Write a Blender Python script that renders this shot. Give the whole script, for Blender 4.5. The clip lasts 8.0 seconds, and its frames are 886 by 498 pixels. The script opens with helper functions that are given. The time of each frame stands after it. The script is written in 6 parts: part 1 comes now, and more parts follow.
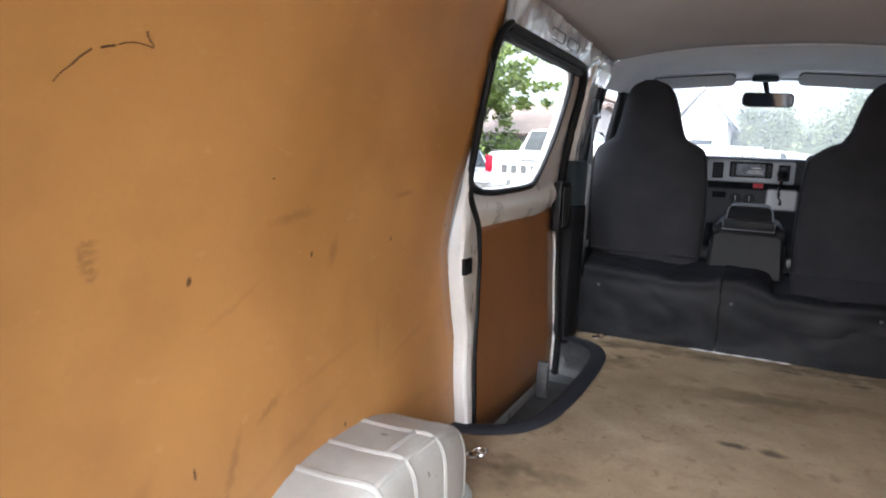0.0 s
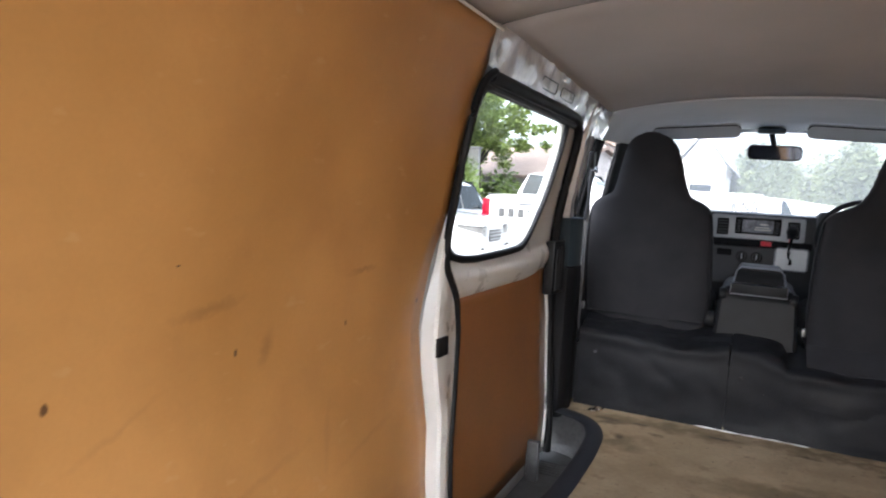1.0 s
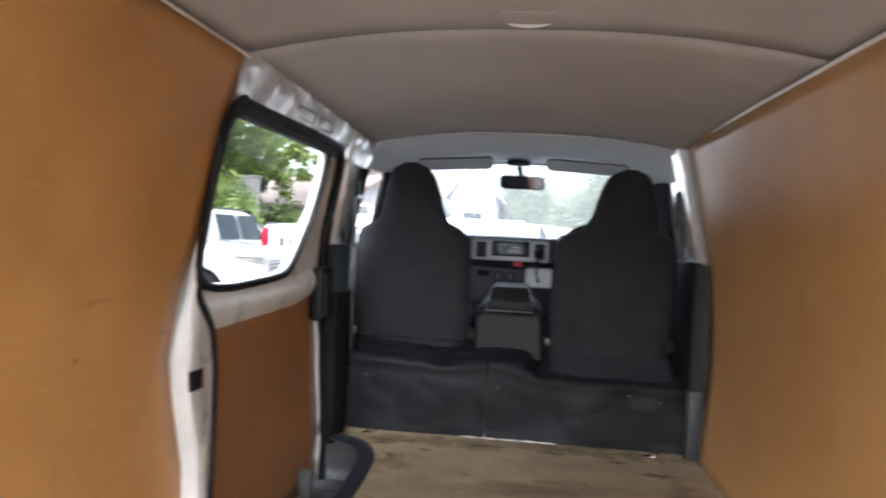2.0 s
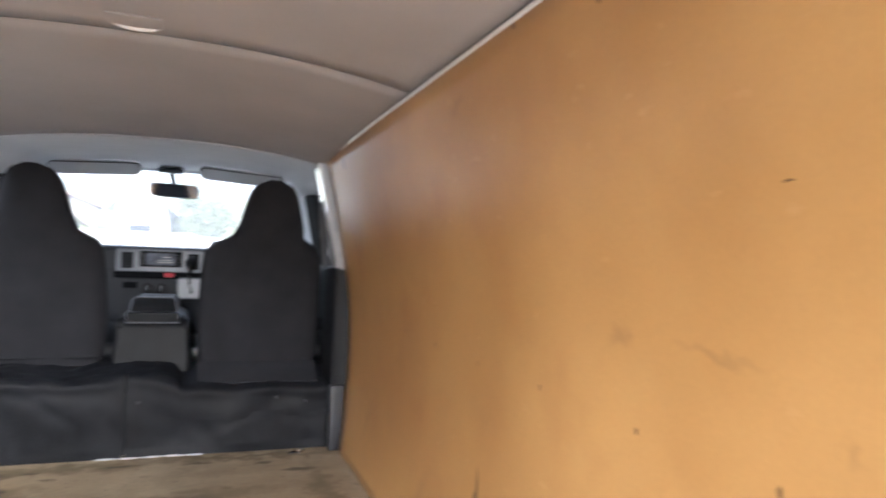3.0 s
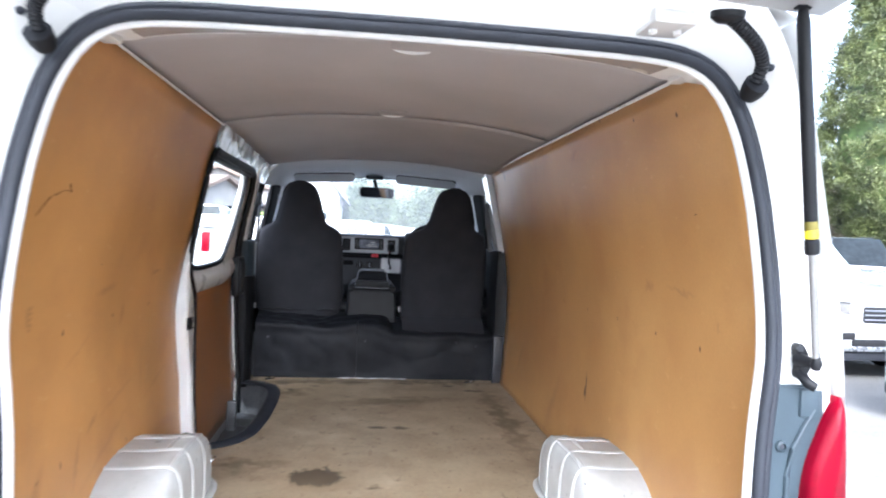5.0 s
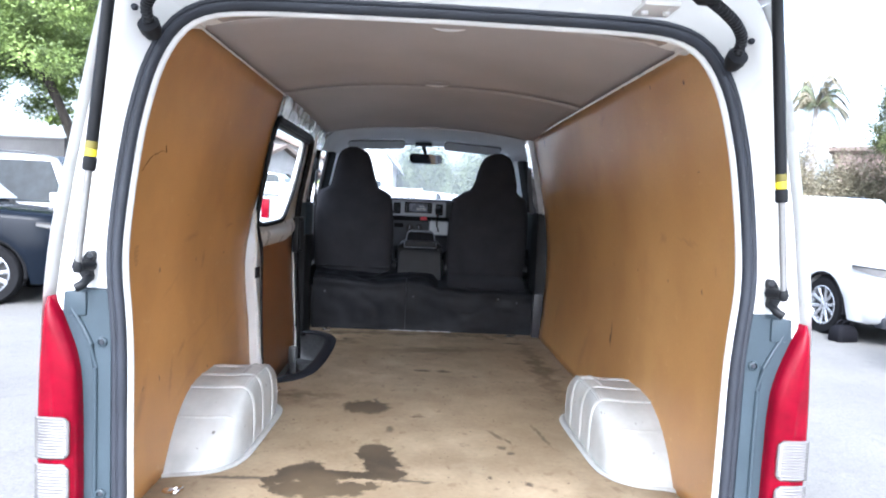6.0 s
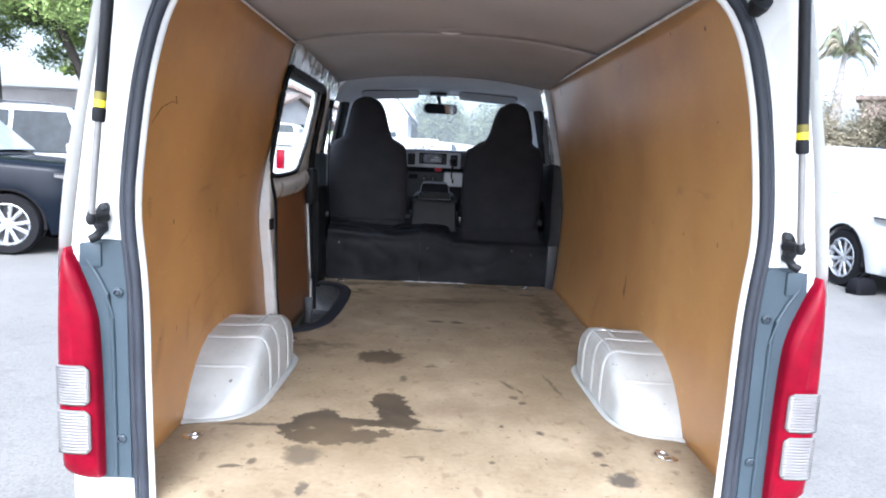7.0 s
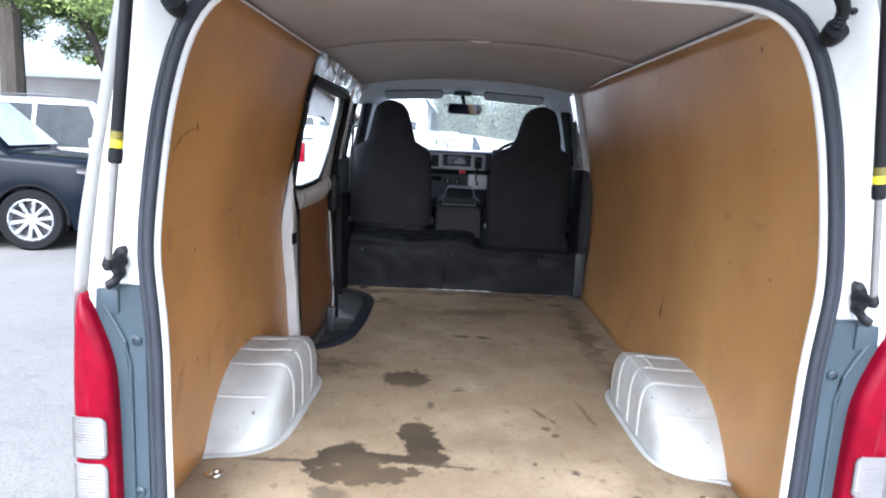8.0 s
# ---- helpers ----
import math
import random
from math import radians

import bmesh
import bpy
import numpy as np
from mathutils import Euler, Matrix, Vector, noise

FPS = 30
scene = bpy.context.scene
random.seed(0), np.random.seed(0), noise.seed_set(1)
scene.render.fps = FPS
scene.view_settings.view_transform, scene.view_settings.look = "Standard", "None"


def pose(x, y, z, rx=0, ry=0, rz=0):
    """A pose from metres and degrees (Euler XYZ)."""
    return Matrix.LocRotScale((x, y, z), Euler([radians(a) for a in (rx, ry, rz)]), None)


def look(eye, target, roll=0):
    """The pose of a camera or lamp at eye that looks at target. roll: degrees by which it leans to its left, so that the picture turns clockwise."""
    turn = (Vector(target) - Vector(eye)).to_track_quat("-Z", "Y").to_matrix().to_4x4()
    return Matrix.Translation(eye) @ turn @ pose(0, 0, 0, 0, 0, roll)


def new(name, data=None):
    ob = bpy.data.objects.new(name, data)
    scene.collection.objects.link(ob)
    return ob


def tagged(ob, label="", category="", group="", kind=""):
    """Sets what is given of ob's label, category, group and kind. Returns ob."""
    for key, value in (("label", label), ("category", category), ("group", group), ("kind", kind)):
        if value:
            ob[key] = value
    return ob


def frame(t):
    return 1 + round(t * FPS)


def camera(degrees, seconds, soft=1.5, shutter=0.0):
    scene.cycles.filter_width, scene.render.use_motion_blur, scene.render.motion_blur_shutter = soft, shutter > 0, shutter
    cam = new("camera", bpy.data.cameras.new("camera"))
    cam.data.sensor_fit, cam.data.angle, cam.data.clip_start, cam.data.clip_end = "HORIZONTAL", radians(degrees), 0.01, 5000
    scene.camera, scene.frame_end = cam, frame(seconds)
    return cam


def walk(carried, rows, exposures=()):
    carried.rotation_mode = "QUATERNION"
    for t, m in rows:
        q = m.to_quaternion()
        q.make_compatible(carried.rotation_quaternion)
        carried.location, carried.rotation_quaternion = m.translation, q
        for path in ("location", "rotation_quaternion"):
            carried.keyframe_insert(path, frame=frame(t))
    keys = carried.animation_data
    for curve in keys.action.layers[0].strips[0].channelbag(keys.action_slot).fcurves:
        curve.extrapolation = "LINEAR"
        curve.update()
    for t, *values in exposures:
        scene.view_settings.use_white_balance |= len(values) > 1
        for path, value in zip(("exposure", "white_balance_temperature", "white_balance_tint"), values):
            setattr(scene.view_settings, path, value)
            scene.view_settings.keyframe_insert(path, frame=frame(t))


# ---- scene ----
cam = camera(67.5, 8.0, soft=1.9, shutter=0.4)
PATH = [
    (0, (-0.013, -0.204, 1.43), (-0.848, 1.59, 1.137), 2.7),
    (0.5, (-0.039, -0.038, 1.457), (-0.918, 1.743, 1.223), 2.9),
    (1, (-0.063, 0.05, 1.493), (-0.907, 1.854, 1.316), 3.5),
    (1.2, (-0.063, 0.062, 1.489), (-0.83, 1.903, 1.345), 3.4),
    (2.3, (0.074, -0.002, 1.487), (0.087, 1.998, 1.453), 2.6),
    (2.5, (0.11, -0.034, 1.482), (0.305, 1.956, 1.465), 2.5),
    (3, (0.162, -0.093, 1.465), (0.841, 1.788, 1.495), 2.2),
    (3.5, (0.184, -0.23, 1.452), (1.13, 1.531, 1.509), 1.5),
    (3.8, (0.147, -0.346, 1.439), (1.104, 1.410, 1.490), 1.4),
    (4, (0.098, -0.444, 1.435), (0.993, 1.345, 1.47), 1.0),
    (4.2, (0.045, -0.565, 1.438), (0.797, 1.288, 1.455), 0.9),
    (4.5, (-0.026, -0.771, 1.451), (0.49, 1.161, 1.445), 1.8),
    (4.7, (-0.059, -0.910, 1.465), (0.298, 1.057, 1.443), 2.2),
    (5, (-0.08, -1.114, 1.478), (0.153, 0.872, 1.442), 2.4),
    (5.2, (-0.066, -1.23, 1.466), (0.112, 0.761, 1.418), 2.5),
    (6.3, (-0.037, -1.384, 1.43), (0.026, 0.606, 1.244), 2.6),
    (6.5, (-0.03, -1.378, 1.424), (0.024, 0.609, 1.199), 2.6),
    (7, (-0.036, -1.373, 1.44), (0.0, 0.607, 1.158), 2.6),
    (7.5, (-0.058, -1.32, 1.453), (-0.058, 0.656, 1.147), 2.6),
    (8, (-0.079, -1.257, 1.542), (-0.097, 0.717, 1.222), 2.7),
]
walk(cam, [(t, look(eye, target, roll)) for t, eye, target, roll in PATH], exposures=[(0.0, 2.98, 5900, 10), (1.0, 2.96, 6000, 10), (2.5, 3.25, 5950, 10), (3.0, 3.50, 5920, 10), (3.6, 3.56, 5750, 10), (4.0, 3.38, 5620, 10), (5.0, 3.08, 5520, 10), (6.3, 2.70, 5450, 10), (8.0, 2.58, 5430, 10)])

# ---- world and light: bright overcast noon ----
world = bpy.data.worlds.new("overcast_sky")
scene.world = world
world.use_nodes = True
wn = world.node_tree
wn.nodes.clear()
sky = wn.nodes.new("ShaderNodeTexSky")
sky.sky_type, sky.sun_disc = "NISHITA", False
sky.sun_elevation, sky.sun_rotation = radians(42), radians(186)
sky.dust_density, sky.air_density = 6.0, 1.0
hue = wn.nodes.new("ShaderNodeHueSaturation")
hue.inputs["Saturation"].default_value = 0.46
bg = wn.nodes.new("ShaderNodeBackground")
bg.inputs["Strength"].default_value = 0.15
wout = wn.nodes.new("ShaderNodeOutputWorld")
wn.links.new(sky.outputs[0], hue.inputs["Color"])
wn.links.new(hue.outputs[0], bg.inputs["Color"])
wn.links.new(bg.outputs[0], wout.inputs["Surface"])
sun = new("sun", bpy.data.lights.new("sun", "SUN"))
sun.data.energy, sun.data.angle, sun.data.color = 0.11, radians(50), (1.0, 0.99, 0.97)
sun.matrix_world = look((-0.6, -6.0, 5.4), (0, 0, 0))


# ---- materials ----
def mat(name, col, rough=0.5, metal=0.0, var=0.12, scale=6.0, fine=90.0, bump=0.08, dist=0.002, coat=0.0, spec=0.5, tint=None, stretch=(1, 1, 1), grain=1.5):
    m = bpy.data.materials.new(name)
    m.use_nodes = True
    nt = m.node_tree
    b = nt.nodes["Principled BSDF"]
    tc = nt.nodes.new("ShaderNodeTexCoord")
    mp = nt.nodes.new("ShaderNodeMapping")
    mp.inputs["Scale"].default_value = stretch
    nt.links.new(tc.outputs["Object"], mp.inputs["Vector"])
    big, small = nt.nodes.new("ShaderNodeTexNoise"), nt.nodes.new("ShaderNodeTexNoise")
    for n, s, d in ((big, scale, 4.0), (small, fine, 3.0)):
        n.inputs["Scale"].default_value, n.inputs["Detail"].default_value = s, d
        nt.links.new(mp.outputs[0], n.inputs["Vector"])
    dark = [c * (1 - var) for c in col]
    light = [min(1, c * (1 + var)) for c in (tint or col)]
    r1 = nt.nodes.new("ShaderNodeMix")
    r1.data_type = "RGBA"
    r1.inputs[6].default_value, r1.inputs[7].default_value = (*dark, 1), (*light, 1)
    mr = nt.nodes.new("ShaderNodeMapRange")
    mr.inputs[1].default_value, mr.inputs[2].default_value = 0.3, 0.7
    nt.links.new(big.outputs[0], mr.inputs[0])
    nt.links.new(mr.outputs[0], r1.inputs[0])
    r2 = nt.nodes.new("ShaderNodeMix")
    r2.data_type, r2.blend_type = "RGBA", "OVERLAY"
    r2.inputs[0].default_value = min(1.0, var * grain)
    nt.links.new(r1.outputs[2], r2.inputs[6])
    nt.links.new(small.outputs[0], r2.inputs[7])
    nt.links.new(r2.outputs[2], b.inputs["Base Color"])
    rr = nt.nodes.new("ShaderNodeMapRange")
    rr.inputs[3].default_value, rr.inputs[4].default_value = max(0.02, rough - 0.1), min(1, rough + 0.1)
    nt.links.new(big.outputs[0], rr.inputs[0])
    nt.links.new(rr.outputs[0], b.inputs["Roughness"])
    b.inputs["Metallic"].default_value = metal
    b.inputs["Specular IOR Level"].default_value = spec
    b.inputs["Coat Weight"].default_value = coat
    b.inputs["Coat Roughness"].default_value = 0.08
    if bump:
        bp = nt.nodes.new("ShaderNodeBump")
        bp.inputs["Strength"].default_value, bp.inputs["Distance"].default_value = bump, dist
        nt.links.new(small.outputs[0], bp.inputs["Height"])
        nt.links.new(bp.outputs[0], b.inputs["Normal"])
    return m


def marks(m, spots, col, warp=0.03, wscale=14.0, edge=0.35, amount=1.0, axes=(0, 1)):
    """Blots with ragged edges on a flat material: spots are (u, v, ru, rv, turn in degrees), in metres along two axes."""
    nt = m.node_tree
    b = nt.nodes["Principled BSDF"]
    tc = nt.nodes.new("ShaderNodeTexCoord")
    wob = nt.nodes.new("ShaderNodeTexNoise")
    wob.inputs["Scale"].default_value, wob.inputs["Detail"].default_value = wscale, 5.0
    nt.links.new(tc.outputs["Object"], wob.inputs["Vector"])
    off = nt.nodes.new("ShaderNodeVectorMath")
    off.operation = "MULTIPLY_ADD"
    off.inputs[1].default_value = (warp * 2,) * 3
    nt.links.new(wob.outputs["Color"], off.inputs[0])
    nt.links.new(tc.outputs["Object"], off.inputs[2])
    last = None
    for u, v, ru, rv, turn in spots:
        mp = nt.nodes.new("ShaderNodeMapping")
        mp.vector_type = "TEXTURE"
        loc, rot, sc = [warp, warp, warp], [0, 0, 0], [1e3, 1e3, 1e3]
        loc[axes[0]] += u
        loc[axes[1]] += v
        sc[axes[0]], sc[axes[1]] = ru, rv
        if axes == (0, 1):
            rot[2] = radians(turn)
        else:
            rot[0] = radians(turn)
        mp.inputs["Location"].default_value, mp.inputs["Rotation"].default_value, mp.inputs["Scale"].default_value = loc, rot, sc
        nt.links.new(off.outputs[0], mp.inputs["Vector"])
        ln = nt.nodes.new("ShaderNodeVectorMath")
        ln.operation = "LENGTH"
        nt.links.new(mp.outputs[0], ln.inputs[0])
        if last is None:
            last = ln.outputs["Value"]
        else:
            mn = nt.nodes.new("ShaderNodeMath")
            mn.operation = "MINIMUM"
            nt.links.new(last, mn.inputs[0])
            nt.links.new(ln.outputs["Value"], mn.inputs[1])
            last = mn.outputs[0]
    mr = nt.nodes.new("ShaderNodeMapRange")
    mr.inputs[1].default_value, mr.inputs[2].default_value = 1 + edge, 1 - edge
    mr.inputs[3].default_value, mr.inputs[4].default_value = 0.0, amount
    nt.links.new(last, mr.inputs[0])
    mix = nt.nodes.new("ShaderNodeMix")
    mix.data_type = "RGBA"
    src = b.inputs["Base Color"].links[0].from_socket
    nt.links.new(mr.outputs[0], mix.inputs[0])
    nt.links.new(src, mix.inputs[6])
    mix.inputs[7].default_value = (*col, 1)
    nt.links.new(mix.outputs[2], b.inputs["Base Color"])
    return m


def specks(m, scale, lo, hi, col, amount=1.0, stretch=(1, 1, 1), shift=0.0, detail=5.0):
    """Scattered flecks or scuffs where a noise rises over lo."""
    nt = m.node_tree
    b = nt.nodes["Principled BSDF"]
    tc, mp, n = (nt.nodes.new(f"ShaderNode{k}") for k in ("TexCoord", "Mapping", "TexNoise"))
    mp.inputs["Scale"].default_value = stretch
    mp.inputs["Location"].default_value = (shift, shift * 0.7, shift * 1.3)
    n.inputs["Scale"].default_value, n.inputs["Detail"].default_value = scale, detail
    nt.links.new(tc.outputs["Object"], mp.inputs["Vector"])
    nt.links.new(mp.outputs[0], n.inputs["Vector"])
    mr = nt.nodes.new("ShaderNodeMapRange")
    mr.inputs[1].default_value, mr.inputs[2].default_value = lo, hi
    mr.inputs[3].default_value, mr.inputs[4].default_value = 0.0, amount
    nt.links.new(n.outputs[0], mr.inputs[0])
    mix = nt.nodes.new("ShaderNodeMix")
    mix.data_type = "RGBA"
    src = b.inputs["Base Color"].links[0].from_socket
    nt.links.new(mr.outputs[0], mix.inputs[0])
    nt.links.new(src, mix.inputs[6])
    mix.inputs[7].default_value = (*col, 1)
    nt.links.new(mix.outputs[2], b.inputs["Base Color"])
    return m


def glass(name, tint=(1, 1, 1), rough=0.0, mix=0.05, veil=0.0):
    """A clear pane: lets light straight through, with a thin gloss."""
    m = bpy.data.materials.new(name)
    m.use_nodes = True
    nt = m.node_tree
    nt.nodes.clear()
    tr, gl, mx, out = (nt.nodes.new(f"ShaderNode{k}") for k in ("BsdfTransparent", "BsdfGlossy", "MixShader", "OutputMaterial"))
    tr.inputs[0].default_value = (*tint, 1)
    gl.inputs["Roughness"].default_value = rough
    mx.inputs[0].default_value = mix
    nt.links.new(tr.outputs[0], mx.inputs[1])
    nt.links.new(gl.outputs[0], mx.inputs[2])
    # Translucent white mixed into the pane imitates glare lying over it.
    if veil:
        tl, m2 = nt.nodes.new("ShaderNodeBsdfTranslucent"), nt.nodes.new("ShaderNodeMixShader")
        tl.inputs[0].default_value = (0.9, 0.9, 0.9, 1)
        m2.inputs[0].default_value = veil
        nt.links.new(mx.outputs[0], m2.inputs[1])
        nt.links.new(tl.outputs[0], m2.inputs[2])
        nt.links.new(m2.outputs[0], out.inputs[0])
        return m
    nt.links.new(mx.outputs[0], out.inputs[0])
    return m


PLY_L = mat("hardboard_tan", (0.460, 0.228, 0.068), 0.42, var=0.10, scale=2.6, fine=130, bump=0.02, tint=(0.512, 0.264, 0.086), grain=0.5)
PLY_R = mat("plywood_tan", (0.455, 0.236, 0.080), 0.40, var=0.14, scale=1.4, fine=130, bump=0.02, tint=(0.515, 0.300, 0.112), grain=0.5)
PLY_DOOR = mat("hardboard_brown", (0.33, 0.145, 0.052), 0.32, var=0.15, scale=3, fine=150, bump=0.04)
FLOOR = mat("floor_plywood", (0.30, 0.235, 0.155), 0.6, var=0.16, scale=5.5, fine=60, bump=0.08, tint=(0.35, 0.283, 0.197), grain=1.2, spec=0.12)
WHITE = mat("white_body_paint", (0.64, 0.64, 0.625), 0.28, var=0.03, scale=2, fine=30, bump=0.0, coat=0.4)
WRAP = mat("wrapped_white_metal", (0.72, 0.72, 0.75), 0.16, metal=0.25, var=0.15, scale=10, fine=17, bump=0.8, dist=0.012, coat=0.8)
LIP = mat("inner_white_metal", (0.79, 0.795, 0.785), 0.3, var=0.035, scale=9, fine=60, bump=0.03)
ARCH = mat("grubby_white_metal", (0.43, 0.44, 0.43), 0.5, var=0.10, scale=8, fine=45, bump=0.04, tint=(0.49, 0.50, 0.485), grain=0.6)
HEADLINER = mat("taupe_headliner", (0.42, 0.40, 0.40), 0.9, var=0.07, scale=3, fine=420, bump=0.25, dist=0.001)
TAUPE = mat("glossy_taupe_plastic", (0.43, 0.41, 0.40), 0.25, var=0.06, scale=5, fine=60, bump=0.05, coat=0.2)
HEADGREY = mat("light_grey_headliner", (0.70, 0.71, 0.73), 0.8, var=0.05, scale=4, fine=400, bump=0.2, dist=0.001)
FABRIC = mat("charcoal_seat_cloth", (0.024, 0.025, 0.030), 0.88, var=0.2, scale=9, fine=700, bump=0.5, dist=0.0012, spec=0.2)
FABRIC.node_tree.nodes["Principled BSDF"].inputs["Sheen Weight"].default_value = 0.03
VINYL = mat("black_vinyl", (0.0115, 0.0125, 0.0155), 0.5, var=0.3, scale=7, fine=200, bump=0.15, dist=0.001, spec=0.12)
BLACK = mat("black_plastic", (0.0105, 0.011, 0.013), 0.48, var=0.15, scale=12, fine=240, bump=0.1, dist=0.0006, spec=0.2)
CONSOLE = mat("soft_black_console_plastic", (0.012, 0.013, 0.0155), 0.4, var=0.2, scale=10, fine=260, bump=0.1, dist=0.0006, spec=0.1)
RUBBER = mat("grey_black_rubber", (0.022, 0.025, 0.033), 0.6, var=0.18, scale=14, fine=200, bump=0.1, dist=0.0008, spec=0.3)
GREYTRIM = mat("blue_grey_plastic", (0.033, 0.048, 0.060), 0.5, var=0.1, scale=7, fine=300, bump=0.12, dist=0.0006, spec=0.35)
DARKTRIM = mat("dark_grey_plastic", (0.03, 0.032, 0.039), 0.45, var=0.12, scale=9, fine=260, bump=0.12, dist=0.0006)
DASHGREY = mat("mid_grey_dash_plastic", (0.022, 0.025, 0.031), 0.55, var=0.1, scale=9, fine=260, bump=0.1, dist=0.0006)
SILVER = mat("silver_plastic", (0.21, 0.225, 0.255), 0.35, metal=0.3, var=0.05, scale=9, fine=120, bump=0.0)
CHROME = mat("chrome", (0.72, 0.72, 0.73), 0.14, metal=1.0, var=0.06, scale=20, fine=60, bump=0.0)
STEEL = mat("worn_step_metal", (0.13, 0.135, 0.14), 0.35, metal=0.5, var=0.2, scale=16, fine=80, bump=0.1)
YELLOW = mat("yellow_label", (0.80, 0.66, 0.02), 0.4, var=0.04, scale=20, fine=60, bump=0)
OLIVE = mat("olive_label", (0.15, 0.125, 0.02), 0.4, var=0.1, scale=30, fine=90, bump=0)
RED = mat("red_lens", (0.145, 0.001, 0.010), 0.24, var=0.2, scale=7, fine=40, bump=0.0, coat=0.0, spec=0.12)
CLEARLENS = mat("clear_ribbed_lens", (0.135, 0.13, 0.127), 0.3, var=0.15, scale=9, fine=30, bump=0.0, coat=0.1, spec=0.3)
SIGNRED = mat("red_switch", (0.5, 0.02, 0.04), 0.4, bump=0)
SCREEN = mat("dark_screen", (0.07, 0.08, 0.11), 0.25, bump=0, coat=0.0, spec=0.3, var=0.5, scale=12)
PAPER = mat("white_card", (0.6, 0.61, 0.63), 0.5, var=0.03, bump=0.02)
PENCIL = mat("brown_pencil", (0.13, 0.062, 0.026), 0.7, bump=0)
LETTER = mat("dark_grey_paint", (0.012, 0.013, 0.015), 0.6, bump=0)
ROD = mat("satin_steel_rod", (0.24, 0.235, 0.23), 0.4, metal=0.6, var=0.08, scale=30, fine=90, bump=0)
MATTE = mat("matte_black_rubber", (0.011, 0.0115, 0.013), 0.9, var=0.15, scale=12, fine=200, bump=0.08, dist=0.0006, spec=0.04)
MIRROR = mat("mirror_glass", (0.8, 0.82, 0.88), 0.02, metal=1.0, var=0.01, bump=0)
GLASS = glass("clear_pane")
# Windscreen pane: its pale glare is built into the material.
VEILED = glass("glare_veiled_pane", (0.90, 0.93, 0.93), veil=0.2)
TINT = glass("light_tint_pane", (0.90, 0.93, 0.92))
CARGLASS = mat("dark_car_glass", (0.014, 0.018, 0.021), 0.08, var=0.3, scale=2, fine=8, bump=0, spec=0.12)
TYRE = mat("tyre_rubber", (0.009, 0.009, 0.010), 0.8, spec=0.08, var=0.2, scale=20, fine=120, bump=0.2)
ALLOY = mat("silver_alloy", (0.36, 0.37, 0.39), 0.28, metal=0.6, var=0.05, scale=20, fine=60, bump=0)
NAVY = mat("dark_navy_paint", (0.004, 0.006, 0.010), 0.16, var=0.1, scale=3, fine=30, bump=0, coat=0.0, spec=0.09)
CARWHITE = mat("white_car_paint", (0.40, 0.405, 0.41), 0.2, var=0.02, scale=3, fine=30, bump=0, coat=0.8)
CARSILVER = mat("silver_car_paint", (0.45, 0.48, 0.52), 0.25, metal=0.4, var=0.04, scale=3, fine=30, bump=0, coat=0.8)
GRILLE = mat("black_grille", (0.02, 0.02, 0.022), 0.4, bump=0)
ASPHALT = mat("pale_worn_asphalt", (0.135, 0.13, 0.12), 0.85, var=0.15, scale=1.2, fine=55, bump=0.6, dist=0.008, grain=2.4)
specks(ASPHALT, 9, 0.55, 0.75, (0.085, 0.082, 0.076), 0.55, detail=8)
specks(ASPHALT, 14, 0.60, 0.72, (0.18, 0.174, 0.162), 0.4, shift=3.0, detail=8)
specks(ASPHALT, 75, 0.56, 0.66, (0.07, 0.067, 0.063), 0.5, shift=5.0)
specks(ARCH, 40, 0.70, 0.74, (0.10, 0.09, 0.08), 0.8)
specks(ARCH, 6, 0.55, 0.8, (0.42, 0.40, 0.36), 0.45, shift=2.0)
specks(PLY_L, 5, 0.52, 0.75, (0.36, 0.17, 0.058), 0.5, shift=1.0)
specks(PLY_L, 34, 0.66, 0.74, (0.60, 0.36, 0.17), 0.35, (1, 0.5, 1), 4.0)
specks(PLY_R, 4, 0.52, 0.75, (0.37, 0.175, 0.06), 0.5, shift=6.0)
specks(PLY_R, 30, 0.66, 0.74, (0.60, 0.36, 0.17), 0.35, (1, 0.5, 1), 5.0)
specks(FLOOR, 22, 0.60, 0.70, (0.16, 0.115, 0.075), 0.55, (1, 0.7, 1), 2.0)
specks(FLOOR, 3.2, 0.50, 0.72, (0.20, 0.150, 0.095), 0.40, (1, 0.8, 1), 11.0, 7.0)
specks(FLOOR, 60, 0.67, 0.72, (0.06, 0.05, 0.04), 0.75, shift=7.0)
specks(FLOOR, 9, 0.58, 0.72, (0.40, 0.335, 0.24), 0.3, (1, 1, 1), 9.0)
marks(FLOOR, [(-0.222, 1.220, 0.092, 0.082, 0), (-0.155, 0.735, 0.058, 0.085, 8), (-0.135, 0.655, 0.062, 0.060, 0), (-0.108, 0.575, 0.062, 0.055, 0), (-0.400, 0.548, 0.036, 0.065, 0), (-0.345, 0.570, 0.055, 0.080, 10), (-0.260, 0.560, 0.100, 0.032, 0), (-0.288, 0.432, 0.120, 0.036, 4), (-0.375, 0.455, 0.055, 0.040, 0), (-0.195, 0.482, 0.070, 0.020, 6), (-0.442, 0.490, 0.022, 0.048, 0), (-0.300, 0.500, 0.060, 0.045, 0), (-0.165, 0.555, 0.060, 0.022, 0), (-0.200, 0.470, 0.075, 0.024, 4)],
      (0.022, 0.019, 0.016), warp=0.042, wscale=34, edge=0.12, amount=0.96)
